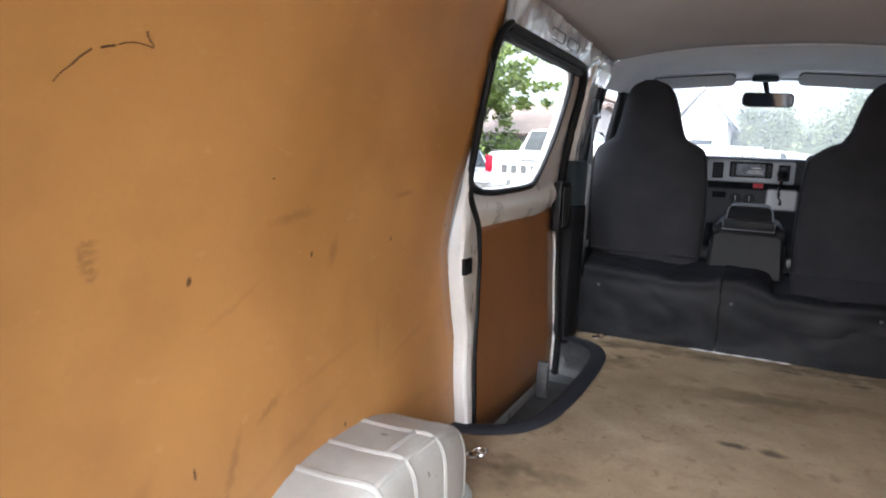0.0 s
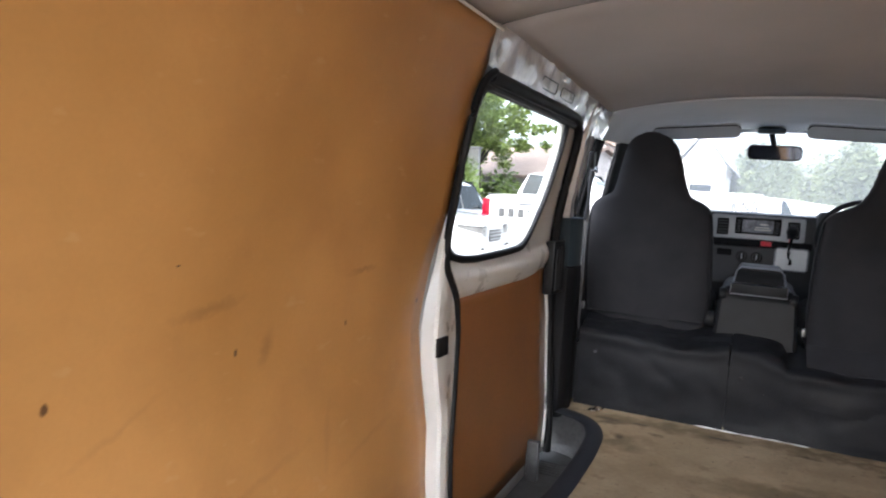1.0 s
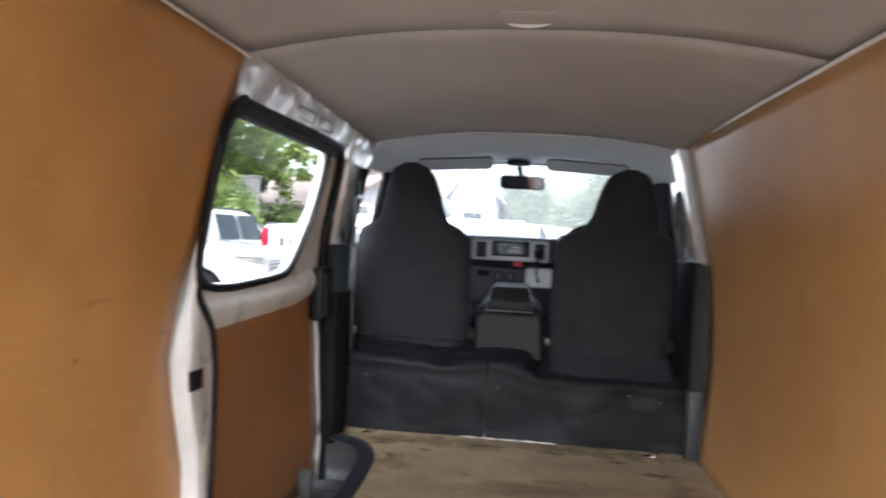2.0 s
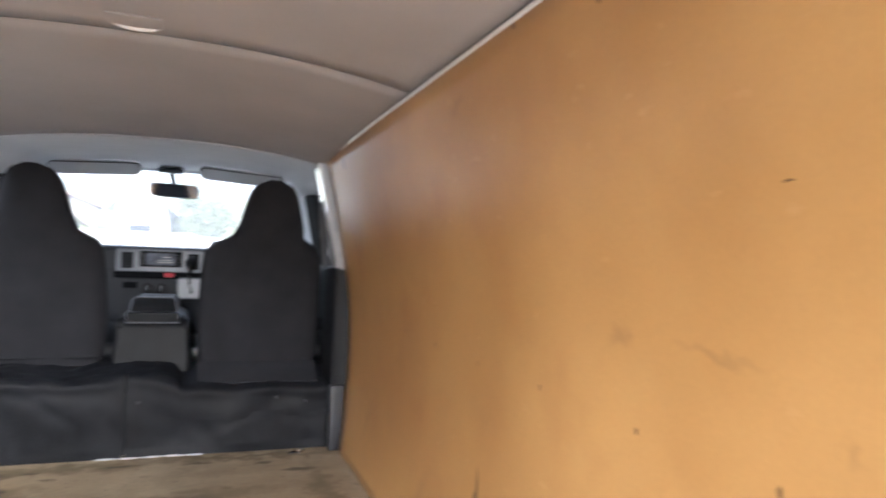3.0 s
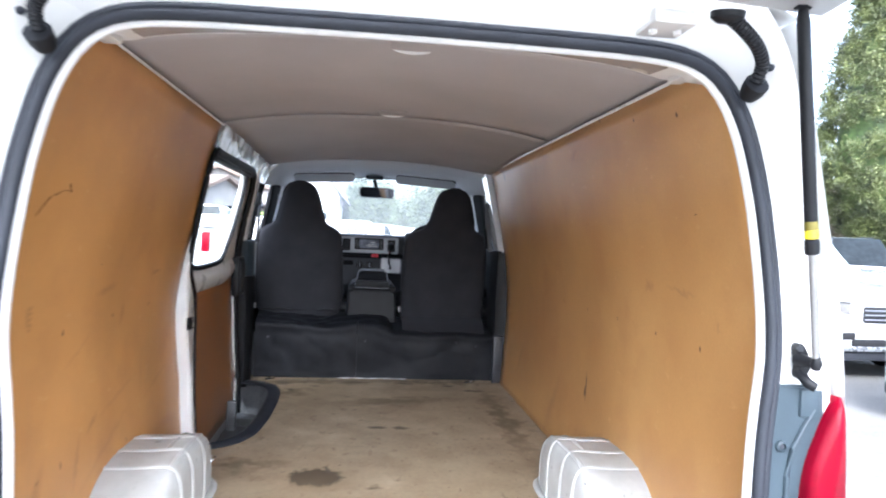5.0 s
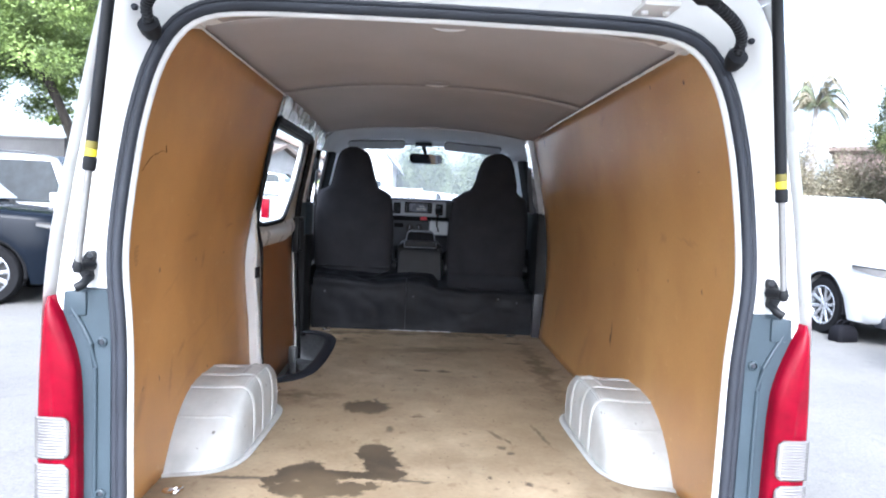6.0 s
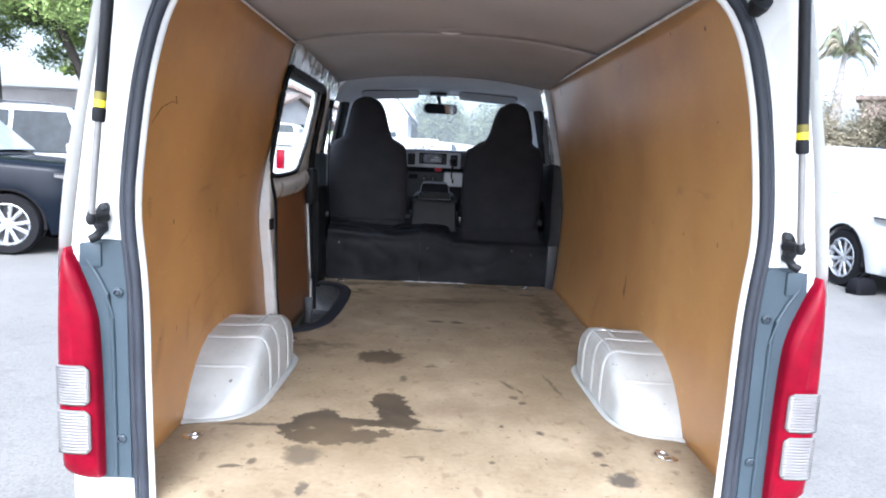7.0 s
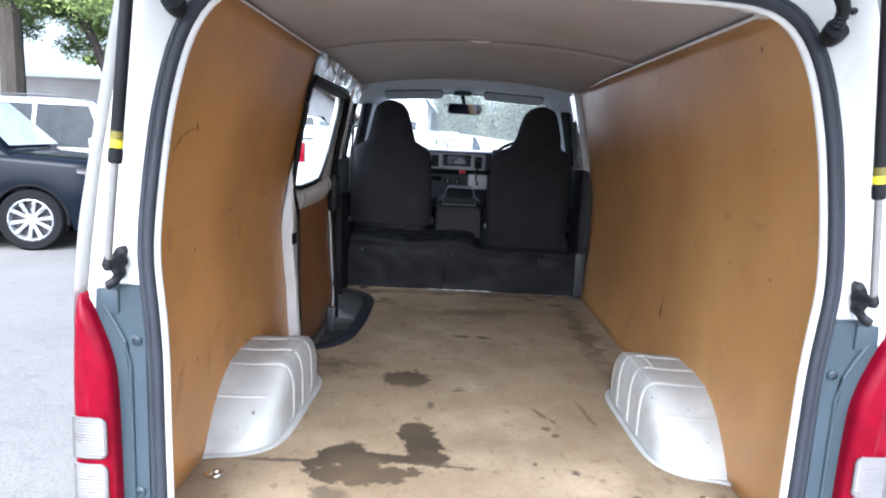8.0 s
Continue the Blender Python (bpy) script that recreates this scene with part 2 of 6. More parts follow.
marks(FLOOR, [(-0.361, 0.323, 0.046, 0.055, 0), (-0.385, 0.362, 0.030, 0.022, 0), (-0.327, 0.147, 0.014, 0.03, 0), (0.490, 0.247, 0.040, 0.036, 20), (-0.185, 1.30, 0.010, 0.03, 20)], (0.062, 0.056, 0.050), warp=0.022, wscale=45, edge=0.25, amount=0.85)
marks(FLOOR, [(-0.535, 0.516, 0.105, 0.010, 2), (-0.060, 0.528, 0.09, 0.007, -2), (0.008, 0.519, 0.018, 0.011, 0), (-0.530, 0.248, 0.030, 0.010, 8), (-0.483, 0.279, 0.010, 0.018, 0), (0.460, 0.396, 0.016, 0.020, 0), (0.461, 0.332, 0.009, 0.009, 0), (0.317, 0.525, 0.013, 0.013, 0), (-0.116, 0.970, 0.013, 0.030, 0)], (0.05, 0.042, 0.035), warp=0.012, wscale=50, edge=0.35, amount=0.85)
marks(FLOOR, [(0.003, 1.827, 0.040, 0.016, 0), (0.108, 1.823, 0.034, 0.022, -8), (0.271, 0.818, 0.012, 0.018, 0), (0.294, 0.769, 0.012, 0.014, 0), (0.262, 0.94, 0.010, 0.045, 25), (0.430, 0.95, 0.006, 0.11, 9), (-0.061, 0.337, 0.028, 0.007, 6), (-0.038, 0.326, 0.008, 0.012, 0), (0.156, 0.325, 0.010, 0.009, 0), (0.204, 0.567, 0.008, 0.010, 0), (0.30, 0.88, 0.006, 0.03, 15), (-0.62, 2.55, 0.06, 0.03, 0), (-0.52, 2.70, 0.05, 0.02, 0), (0.55, 2.55, 0.06, 0.02, 0), (-0.56, 0.78, 0.008, 0.04, 20), (-0.02, 1.12, 0.025, 0.01, 10)],
      (0.06, 0.048, 0.035), warp=0.014, wscale=34, edge=0.4, amount=0.85)
marks(FLOOR, [(-0.3, 1.0, 0.3, 0.35, 0), (0.35, 1.1, 0.25, 0.4, 20), (-0.2, 0.35, 0.4, 0.2, 0), (-0.35, 2.4, 0.35, 0.25, 0), (0.4, 2.2, 0.25, 0.4, 0)], (0.23, 0.17, 0.10), warp=0.25, wscale=6, edge=0.8, amount=0.45)
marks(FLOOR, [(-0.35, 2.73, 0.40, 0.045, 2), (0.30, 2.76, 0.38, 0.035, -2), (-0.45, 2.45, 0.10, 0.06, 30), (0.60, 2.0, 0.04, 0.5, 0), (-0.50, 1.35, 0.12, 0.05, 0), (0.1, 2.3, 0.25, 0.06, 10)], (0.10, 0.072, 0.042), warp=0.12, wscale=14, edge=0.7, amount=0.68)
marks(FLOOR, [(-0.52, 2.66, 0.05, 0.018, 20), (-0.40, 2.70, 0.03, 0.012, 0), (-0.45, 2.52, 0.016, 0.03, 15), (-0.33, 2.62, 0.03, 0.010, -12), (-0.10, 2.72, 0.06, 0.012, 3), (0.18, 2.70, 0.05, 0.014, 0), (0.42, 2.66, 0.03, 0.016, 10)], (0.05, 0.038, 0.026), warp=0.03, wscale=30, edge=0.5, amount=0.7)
LM = [(0.527, 1.215, 0.0055, 0.0085, -10), (0.834, 1.221, 0.004, 0.0075, 0), (1.14, 1.221, 0.004, 0.0065, 0), (1.44, 1.229, 0.004, 0.0065, 0), (0.535, 0.90, 0.003, 0.012, 10), (0.96, 0.83, 0.004, 0.007, 0), (0.42, 0.90, 0.010, 0.003, 40), (0.70, 1.37, 0.005, 0.002, 0)]
LM = [(u, v, a * 0.85, b * 0.85, r) for u, v, a, b, r in LM]
marks(PLY_L, LM, (0.11, 0.05, 0.018), warp=0.002, wscale=90, edge=0.3, axes=(1, 2))
marks(PLY_L, [(0.77, 1.30, 0.05, 0.008, 8), (0.906, 1.215, 0.012, 0.025, -10), (1.18, 1.325, 0.035, 0.005, 5), (0.72, 0.95, 0.03, 0.008, 30), (0.62, 0.88, 0.008, 0.05, -20), (0.40, 0.86, 0.014, 0.06, -35)],
      (0.20, 0.09, 0.03), warp=0.012, wscale=60, edge=0.7, amount=0.42, axes=(1, 2))
marks(PLY_L, [(0.354, 1.292, 0.011, 0.004, 4), (0.356, 1.281, 0.012, 0.004, -4), (0.346, 1.275, 0.003, 0.016, 4), (0.357, 1.268, 0.011, 0.0035, 10), (0.360, 1.256, 0.010, 0.004, -6), (0.364, 1.246, 0.007, 0.0035, 8), (0.352, 1.262, 0.003, 0.010, 0)], (0.16, 0.075, 0.03), warp=0.008, wscale=120, edge=0.7, amount=0.45, axes=(1, 2))
marks(PLY_L, [(0.9, 0.98, 0.10, 0.006, 12), (0.8, 0.86, 0.14, 0.008, 20), (1.1, 1.0, 0.006, 0.05, 0), (1.25, 0.95, 0.08, 0.006, 15), (0.63, 1.16, 0.05, 0.004, 25), (1.3, 0.78, 0.10, 0.012, 0)], (0.24, 0.115, 0.045), warp=0.015, wscale=20, edge=0.9, amount=0.22, axes=(1, 2))
RM = [(0.725, 1.224, 0.004, 0.007, 15), (0.466, 1.222, 0.0045, 0.009, 10), (0.204, 1.226, 0.006, 0.011, 10), (1.02, 1.229, 0.003, 0.007, 0), (1.32, 1.227, 0.003, 0.007, 0), (1.62, 1.231, 0.003, 0.007, 0), (1.9, 1.233, 0.003, 0.007, 0), (1.306, 0.937, 0.008, 0.055, -3), (1.315, 0.915, 0.010, 0.022, 8), (0.418, 1.557, 0.010, 0.002, 0), (0.932, 1.87, 0.008, 0.010, 0), (2.454, 1.821, 0.012, 0.03, 0), (0.44, 1.80, 0.006, 0.008, 0), (0.69, 1.83, 0.005, 0.008, 0)]
RM = [(u, v, a * 0.85, b * 0.85, r) for u, v, a, b, r in RM]
marks(PLY_R, RM, (0.11, 0.05, 0.018), warp=0.006, wscale=50, edge=0.35, axes=(1, 2))
# Soft red-brown reflection of the door and seats opposite, painted into the lining.
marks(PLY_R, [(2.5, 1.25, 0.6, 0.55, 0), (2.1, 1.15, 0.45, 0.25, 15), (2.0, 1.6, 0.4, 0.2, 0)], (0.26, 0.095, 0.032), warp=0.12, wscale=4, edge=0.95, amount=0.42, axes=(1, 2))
marks(PLY_R, [(0.55, 1.36, 0.05, 0.006, 5), (0.75, 1.36, 0.02, 0.012, 0), (1.25, 1.8, 0.03, 0.008, -12), (2.7, 0.75, 0.03, 0.07, 0), (2.35, 0.85, 0.02, 0.06, 25), (1.7, 0.78, 0.02, 0.08, 30), (0.38, 1.29, 0.008, 0.012, 0)],
      (0.26, 0.14, 0.06), warp=0.03, wscale=30, edge=0.8, amount=0.4, axes=(1, 2))


# ---- building helpers ----
def part(name, bm, material, parent=None, label="", smooth=40):
    me = bpy.data.meshes.new(name)
    bmesh.ops.recalc_face_normals(bm, faces=bm.faces)
    bm.to_mesh(me)
    bm.free()
    me.materials.append(material)
    if smooth:
        me.polygons.foreach_set("use_smooth", [True] * len(me.polygons))
        me.set_sharp_from_angle(angle=radians(smooth))
    ob = new(name, me)
    ob.parent = parent
    return tagged(ob, label)


def thing(name, label, category, group="", kind="", at=(0, 0, 0), turn=0):
    ob = new(name)
    ob.empty_display_size = 0.1
    ob.matrix_basis = pose(*at, 0, 0, turn)
    return tagged(ob, label, category, group, kind)


def box(x0, x1, y0, y1, z0, z1, bev=0.0, seg=2, bm=None):
    own = bmesh.new()
    bmesh.ops.create_cube(own, size=1)
    for v in own.verts:
        v.co = Vector((x0 + (x1 - x0) * (v.co.x + 0.5), y0 + (y1 - y0) * (v.co.y + 0.5), z0 + (z1 - z0) * (v.co.z + 0.5)))
    if bev:
        bmesh.ops.bevel(own, geom=own.edges[:], offset=bev, segments=seg, affect="EDGES", profile=0.6)
    return add(bm, own)


def add(bm, own):
    if bm is None:
        return own
    me = bpy.data.meshes.new("tmp")
    own.to_mesh(me)
    own.free()
    bm.from_mesh(me)
    bpy.data.meshes.remove(me)
    return bm


def loft(rings, closed=True, cap=True, bm=None):
    """Rings of equal length, joined one to the next."""
    bm = bm or bmesh.new()
    vv = [[bm.verts.new(p) for p in ring] for ring in rings]
    n = len(rings[0])
    for a, b in zip(vv, vv[1:]):
        for i in range(n if closed else n - 1):
            j = (i + 1) % n
            try:
                bm.faces.new((a[i], a[j], b[j], b[i]))
            except ValueError:
                pass
    if cap and closed:
        bm.faces.new(vv[0][::-1])
        bm.faces.new(vv[-1])
    return bm


def tube(path, r, n=10, cap=True, closed=False, bm=None, flat=1.0, ref=None):
    pts = [Vector(p) for p in path]
    rings = []
    up = Vector((0, 0, 1))
    for i, p in enumerate(pts):
        a = pts[i - 1] if i or closed else pts[0]
        b = pts[(i + 1) % len(pts)] if closed or i + 1 < len(pts) else pts[i]
        d = (b - a).normalized()
        side = d.cross(ref or up)
        if side.length < 0.2:
            side = d.cross(Vector((0, 1, 0)))
        side.normalize()
        nor = side.cross(d).normalized()
        rad = r[i] if isinstance(r, (list, tuple)) else r
        rings.append([p + side * (rad * math.cos(2 * math.pi * k / n)) + nor * (rad * flat * math.sin(2 * math.pi * k / n)) for k in range(n)])
    if closed:
        rings.append(rings[0])
        bm = loft(rings, cap=False, bm=bm)
        bmesh.ops.remove_doubles(bm, verts=bm.verts, dist=1e-6)
        return bm
    return loft(rings, cap=cap, bm=bm)


def lathe(profile, n=24, m=None, bm=None, cap=False):
    """Turn (radius, height) about z, then place by m."""
    own = loft([[(r * math.cos(2 * math.pi * k / n), r * math.sin(2 * math.pi * k / n), h) for k in range(n)] for r, h in profile], cap=False)
    for r, end in ((profile[0], 0), (profile[-1], 1)):
        if cap and r[0] > 1e-4:
            ring = [v for v in own.verts if abs(v.co.z - r[1]) < 1e-7 and abs(v.co.xy.length - r[0]) < 1e-6]
            if len(ring) == n:
                own.faces.new(sorted(ring, key=lambda v: math.atan2(v.co.y, v.co.x)))
    bmesh.ops.remove_doubles(own, verts=own.verts, dist=1e-6)
    if m is not None:
        own.transform(m)
    return add(bm, own)


def prism(outline, depth, m=None, bev=0.0, bm=None):
    """A flat outline (x, y), raised along z by depth, placed by m."""
    own = bmesh.new()
    f = own.faces.new([own.verts.new((x, y, 0)) for x, y in outline])
    out = bmesh.ops.extrude_face_region(own, geom=[f])
    for v in out["geom"]:
        if isinstance(v, bmesh.types.BMVert):
            v.co.z += depth
    if bev:
        top = [e for e in own.edges if all(abs(v.co.z - depth) < 1e-7 for v in e.verts)]
        bmesh.ops.bevel(own, geom=top, offset=bev, segments=2, affect="EDGES")
    if m is not None:
        own.transform(m)
    return add(bm, own)


def rounded(x0, x1, y0, y1, r, n=5):
    pts = []
    for cx, cy, a in ((x1 - r, y1 - r, 0), (x0 + r, y1 - r, 90), (x0 + r, y0 + r, 180), (x1 - r, y0 + r, 270)):
        pts += [(cx + r * math.cos(radians(a + 90 * k / n)), cy + r * math.sin(radians(a + 90 * k / n))) for k in range(n + 1)]
    return pts


def smoothed(pts, rounds=2):
    """Rounds the corners of a closed outline."""
    for _ in range(rounds):
        out = []
        for a, b in zip(pts, pts[1:] + pts[:1]):
            out += [tuple(0.75 * p + 0.25 * q for p, q in zip(a, b)), tuple(0.25 * p + 0.75 * q for p, q in zip(a, b))]
        pts = out
    return pts


def lerp(table, v):
    return float(np.interp(v, [a for a, _ in table], [b for _, b in table]))


def solid(ob, thickness, offset=0.0):
    s = ob.modifiers.new("thickness", "SOLIDIFY")
    s.thickness, s.offset = thickness, offset
    return ob


UP_XZ = Matrix(((1, 0, 0, 0), (0, 0, -1, 0), (0, 1, 0, 0), (0, 0, 0, 1)))  # outline (x, y) to (x, z), raised towards -y
UP_YZ = Matrix(((0, 0, 1, 0), (1, 0, 0, 0), (0, 1, 0, 0), (0, 0, 0, 1)))  # outline (x, y) to (y, z), raised towards +x


# ---- the van: floor at 0.62 m, rear opening at y = 0, nose towards +y ----
FZ = 0.62
WALL = [(0.30, 0.74), (0.62, 0.752), (0.80, 0.768), (0.95, 0.778), (1.10, 0.781), (1.22, 0.776), (1.35, 0.762), (1.55, 0.722), (1.75, 0.682), (1.88, 0.652), (1.96, 0.60)]


def wall_x(z):
    zs = np.array([a for a, _ in WALL])
    xs = np.array([b for _, b in WALL])
    return float(np.mean([np.interp(z + d, zs, xs) for d in (-0.05, -0.025, 0, 0.025, 0.05)]))


def side_sheet(side, ya, yb, za, zb, off=0.0, ny=24, nz=28, hole=None, bm=None):
    """A sheet that follows the curve of the van's side between two y edges (numbers or functions of z)."""
    bm = bm or bmesh.new()
    grid = []
    for k in range(nz + 1):
        z = za + (zb - za) * k / nz
        a = ya(z) if callable(ya) else ya
        b = yb(z) if callable(yb) else yb
        grid.append([bm.verts.new((side * (wall_x(z) + off), a + (b - a) * j / ny, z)) for j in range(ny + 1)])
    for k in range(nz):
        for j in range(ny):
            quad = (grid[k][j], grid[k][j + 1], grid[k + 1][j + 1], grid[k + 1][j])
            c = sum((v.co for v in quad), Vector()) / 4
            if hole is None or not hole(c.y, c.z):
                bm.faces.new(quad)
    bmesh.ops.delete(bm, geom=[v for v in bm.verts if not v.link_faces], context="VERTS")
    return bm


def ring_panel(side, outer, inner, off=0.0, steps=6, bm=None, dip=0.0):
    """Between two outlines in (y, z), sampled by angle about the inner one's middle, on the curve of the van's side."""
    bm = bm or bmesh.new()
    cy, cz = np.mean(inner, axis=0)

    def cast(poly, a):
        d = np.array([math.cos(a), math.sin(a)])
        best = 0
        for p, q in zip(poly, poly[1:] + poly[:1]):
            p, e = np.array(p) - (cy, cz), np.subtract(q, p)
            den = d[0] * e[1] - d[1] * e[0]
            if abs(den) > 1e-12:
                t, u = (p[0] * e[1] - p[1] * e[0]) / den, (p[0] * d[1] - p[1] * d[0]) / den
                if t > 0 and -1e-9 <= u <= 1 + 1e-9:
                    best = max(best, t)
        return (cy + best * d[0], cz + best * d[1])

    n = 96
    rings = []
    for s in range(steps + 1):
        ring = []
        for k in range(n):
            a = 2 * math.pi * k / n
            p, q = cast(inner, a), cast(outer, a)
            f = s / steps
            y, z = p[0] + (q[0] - p[0]) * f, p[1] + (q[1] - p[1]) * f
            ring.append((side * (wall_x(z) + off + dip * (1 - f)), y, z))
        rings.append(ring)
    return loft(rings, cap=False, bm=bm)


# floor with the step well cut out beside the sliding door
WELL = [(-0.77, 1.50), (-0.66, 1.535), (-0.575, 1.60), (-0.53, 1.72), (-0.513, 1.95), (-0.513, 2.25), (-0.525, 2.45), (-0.555, 2.56), (-0.62, 2.64), (-0.77, 2.69)]
fl = [(-0.77, 0.05), (0.765, 0.05), (0.765, 2.88), (-0.77, 2.88)] + WELL[::-1]
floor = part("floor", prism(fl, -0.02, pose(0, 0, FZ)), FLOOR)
tagged(floor, "pale plywood cargo floor with dark oily stains", "floor", kind="structure")
chassis = part("floor_underside", box(-0.78, 0.78, 0.0, 4.4, 0.30, 0.40), DARKTRIM)
tagged(chassis, "dark underside of the cargo floor", "floor", kind="structure")

RIGHT_REAR = lambda z: lerp([(0.6, 0.155), (1.5, 0.157), (1.75, 0.165), (1.88, 0.19)], z)
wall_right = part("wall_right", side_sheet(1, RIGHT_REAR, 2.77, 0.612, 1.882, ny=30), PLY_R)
tagged(solid(wall_right, 0.006, -1), "tan plywood side lining, scuffed and stained, dark reflection painted towards the seats", "wall", kind="structure")
LEFT_EDGE = [(0.6, 1.55), (0.87, 1.54), (1.16, 1.468), (1.32, 1.487), (1.45, 1.525), (1.74, 1.53), (1.88, 1.565)]
wall_left = part("wall_left", side_sheet(-1, RIGHT_REAR, lambda z: lerp(LEFT_EDGE, z), 0.612, 1.882, ny=24), PLY_L)
tagged(solid(wall_left, 0.006, 1), "tan hardboard side lining with scuffs and screw holes", "wall", kind="structure")
# the drawn arrow line on the left lining
bm = bmesh.new()
for scr, w in (([(0.294, 1.486), (0.298, 1.492), (0.304, 1.499), (0.314, 1.507)], 0.0008), ([(0.314, 1.507), (0.323, 1.517), (0.331, 1.523), (0.337, 1.528)], 0.0012), ([(0.349, 1.531), (0.358, 1.534), (0.367, 1.536)], 0.0015), ([(0.372, 1.538), (0.382, 1.542), (0.392, 1.544), (0.404, 1.544), (0.415, 1.543), (0.421, 1.541)], 0.0008), ([(0.410, 1.560), (0.412, 1.555), (0.417, 1.549), (0.422, 1.545), (0.421, 1.541)], 0.0013)):
    tube([(-(wall_x(z) - 0.0012), y, z) for y, z in scr], w, 5, bm=bm)
line = part("pencil_line", bm, PENCIL)
tagged(line, "dark hand-drawn pencil stroke on the lining", "mark")


def ceil_z(x, y):
    return 1.948 - 0.062 * abs(x / 0.65) ** 2.4 - 0.03 * max(0, (y - 1.7)) / 1.16


def ceiling_sheet(ya, yb, drop=0.0, ny=14, half=0.652, bm=None):
    bm = bm or bmesh.new()
    rows = [[(half * (2 * i / 32 - 1), ya(half * (2 * i / 32 - 1)) + (yb - ya(half * (2 * i / 32 - 1))) * j / ny, 0) for i in range(33)] for j in range(ny + 1)]
    rows = [[(x, y, ceil_z(x, y) - drop) for x, y, _ in r] for r in rows]
    return loft(rows, closed=False, bm=bm)


ceiling = part("ceiling", ceiling_sheet(lambda x: 0.46 - 0.05 * (x / 0.65) ** 2, 1.5395), HEADLINER)
tagged(solid(ceiling, 0.012, 1), "taupe fabric headliner over the cargo bay", "ceiling", kind="structure")
ceiling2 = part("ceiling_forward", ceiling_sheet(lambda x: 1.542, 2.86), HEADLINER)
tagged(solid(ceiling2, 0.012, 1), "taupe fabric headliner panel nearer the seats", "ceiling", kind="structure")
joint = part("ceiling_joint", tube([(x, 1.5385, ceil_z(x, 1.5385) + 0.0005) for x in np.linspace(-0.65, 0.65, 30)], 0.0016, 6), DARKTRIM)
tagged(joint, "thin dark joint strip across the headliner", "trim", kind="structure")
for side, nm in ((1, "trim_right"), (-1, "trim_left")):
    y1 = 2.77 if side > 0 else 1.55
    t = part(nm, tube([(side * 0.643, y, 1.877 if y < 2.0 else 1.877 - 0.008 * (y - 2.0)) for y in np.linspace(0.40, y1, 12)], 0.0055 if side > 0 else 0.0036, 8), LIP)
    tagged(t, "white metal edge strip above the lining", "trim", kind="structure")

# front headliner, light grey, falling to the windscreen
rows = []
for y, dz in ((2.862, 0.0), (2.90, 0.002), (3.2, 0.016), (3.6, 0.032), (3.9, 0.036), (4.05, 0.01)):
    rows.append([(x, y, 1.912 + dz - 0.055 * abs(x / 0.65) ** 2.4 - 0.10 * max(0, abs(x) - 0.62) / 0.08) for x in np.linspace(-0.70, 0.70, 29)])
front_liner = part("ceiling_front", loft(rows, closed=False), HEADGREY)
tagged(solid(front_liner, 0.012, 1), "light grey moulded headliner over the front seats", "ceiling", kind="structure")

# outer skin
DOOR_HOLE = lambda y, z: 1.50 < y < (2.86 if z > 1.28 else 2.60) and 0.40 < z < 1.78
FRONT_HOLE = lambda y, z: 3.02 < y < 3.44 and 1.40 < z < 1.80


def skin(side, hole):
    bm = side_sheet(side, 0.03, 4.42, 0.34, 1.90, off=0.05, ny=88, nz=52, hole=hole)
    return bm


van_body = thing("van_body", "white panel van body, rear tailgate raised", "van", kind="structure")
part("side_panel", skin(1, FRONT_HOLE), LIP, van_body)
part("side_panel", skin(-1, lambda y, z: DOOR_HOLE(y, z) or FRONT_HOLE(y, z)), LIP, van_body)
rows = []
for y, d in ((0.03, 0.0), (0.3, 0.02), (1.5, 0.03), (3.0, 0.03), (3.8, 0.02), (4.10, -0.01)):
    rows.append([(x, y, 1.99 + d - 0.085 * abs(x / 0.70) ** 3.5) for x in np.linspace(-0.70, 0.70, 33)])
part("roof", loft(rows, closed=False), WHITE, van_body)
part("nose", box(-0.80, 0.80, 4.42, 4.60, 0.34, 1.40, 0.05, 3), WHITE, van_body)
for sx in (-1, 1):
    part("windscreen_pillar", tube([(sx * 0.745, 4.44, 1.40), (sx * 0.70, 4.24, 1.68), (sx * 0.645, 4.05, 1.92)], 0.045, 10), HEADGREY, van_body)
part("windscreen_header", tube([(x, 4.06 + 0.02 * (1 - (x / 0.65) ** 2), 1.945 - 0.05 * (x / 0.65) ** 2) for x in np.linspace(-0.65, 0.65, 14)], 0.035, 8), HEADGREY, van_body)
for sx in (-1, 1):
    for wy in (0.86, 3.75):
        w = part("wheel", lathe([(0.10, 0.0), (0.29, 0.0), (0.32, 0.03), (0.32, 0.16), (0.29, 0.19), (0.10, 0.19)], 32, pose(sx * 0.60 + (0 if sx > 0 else -0.0), wy, 0.32, 0, 90 * sx, 0)), TYRE, van_body)

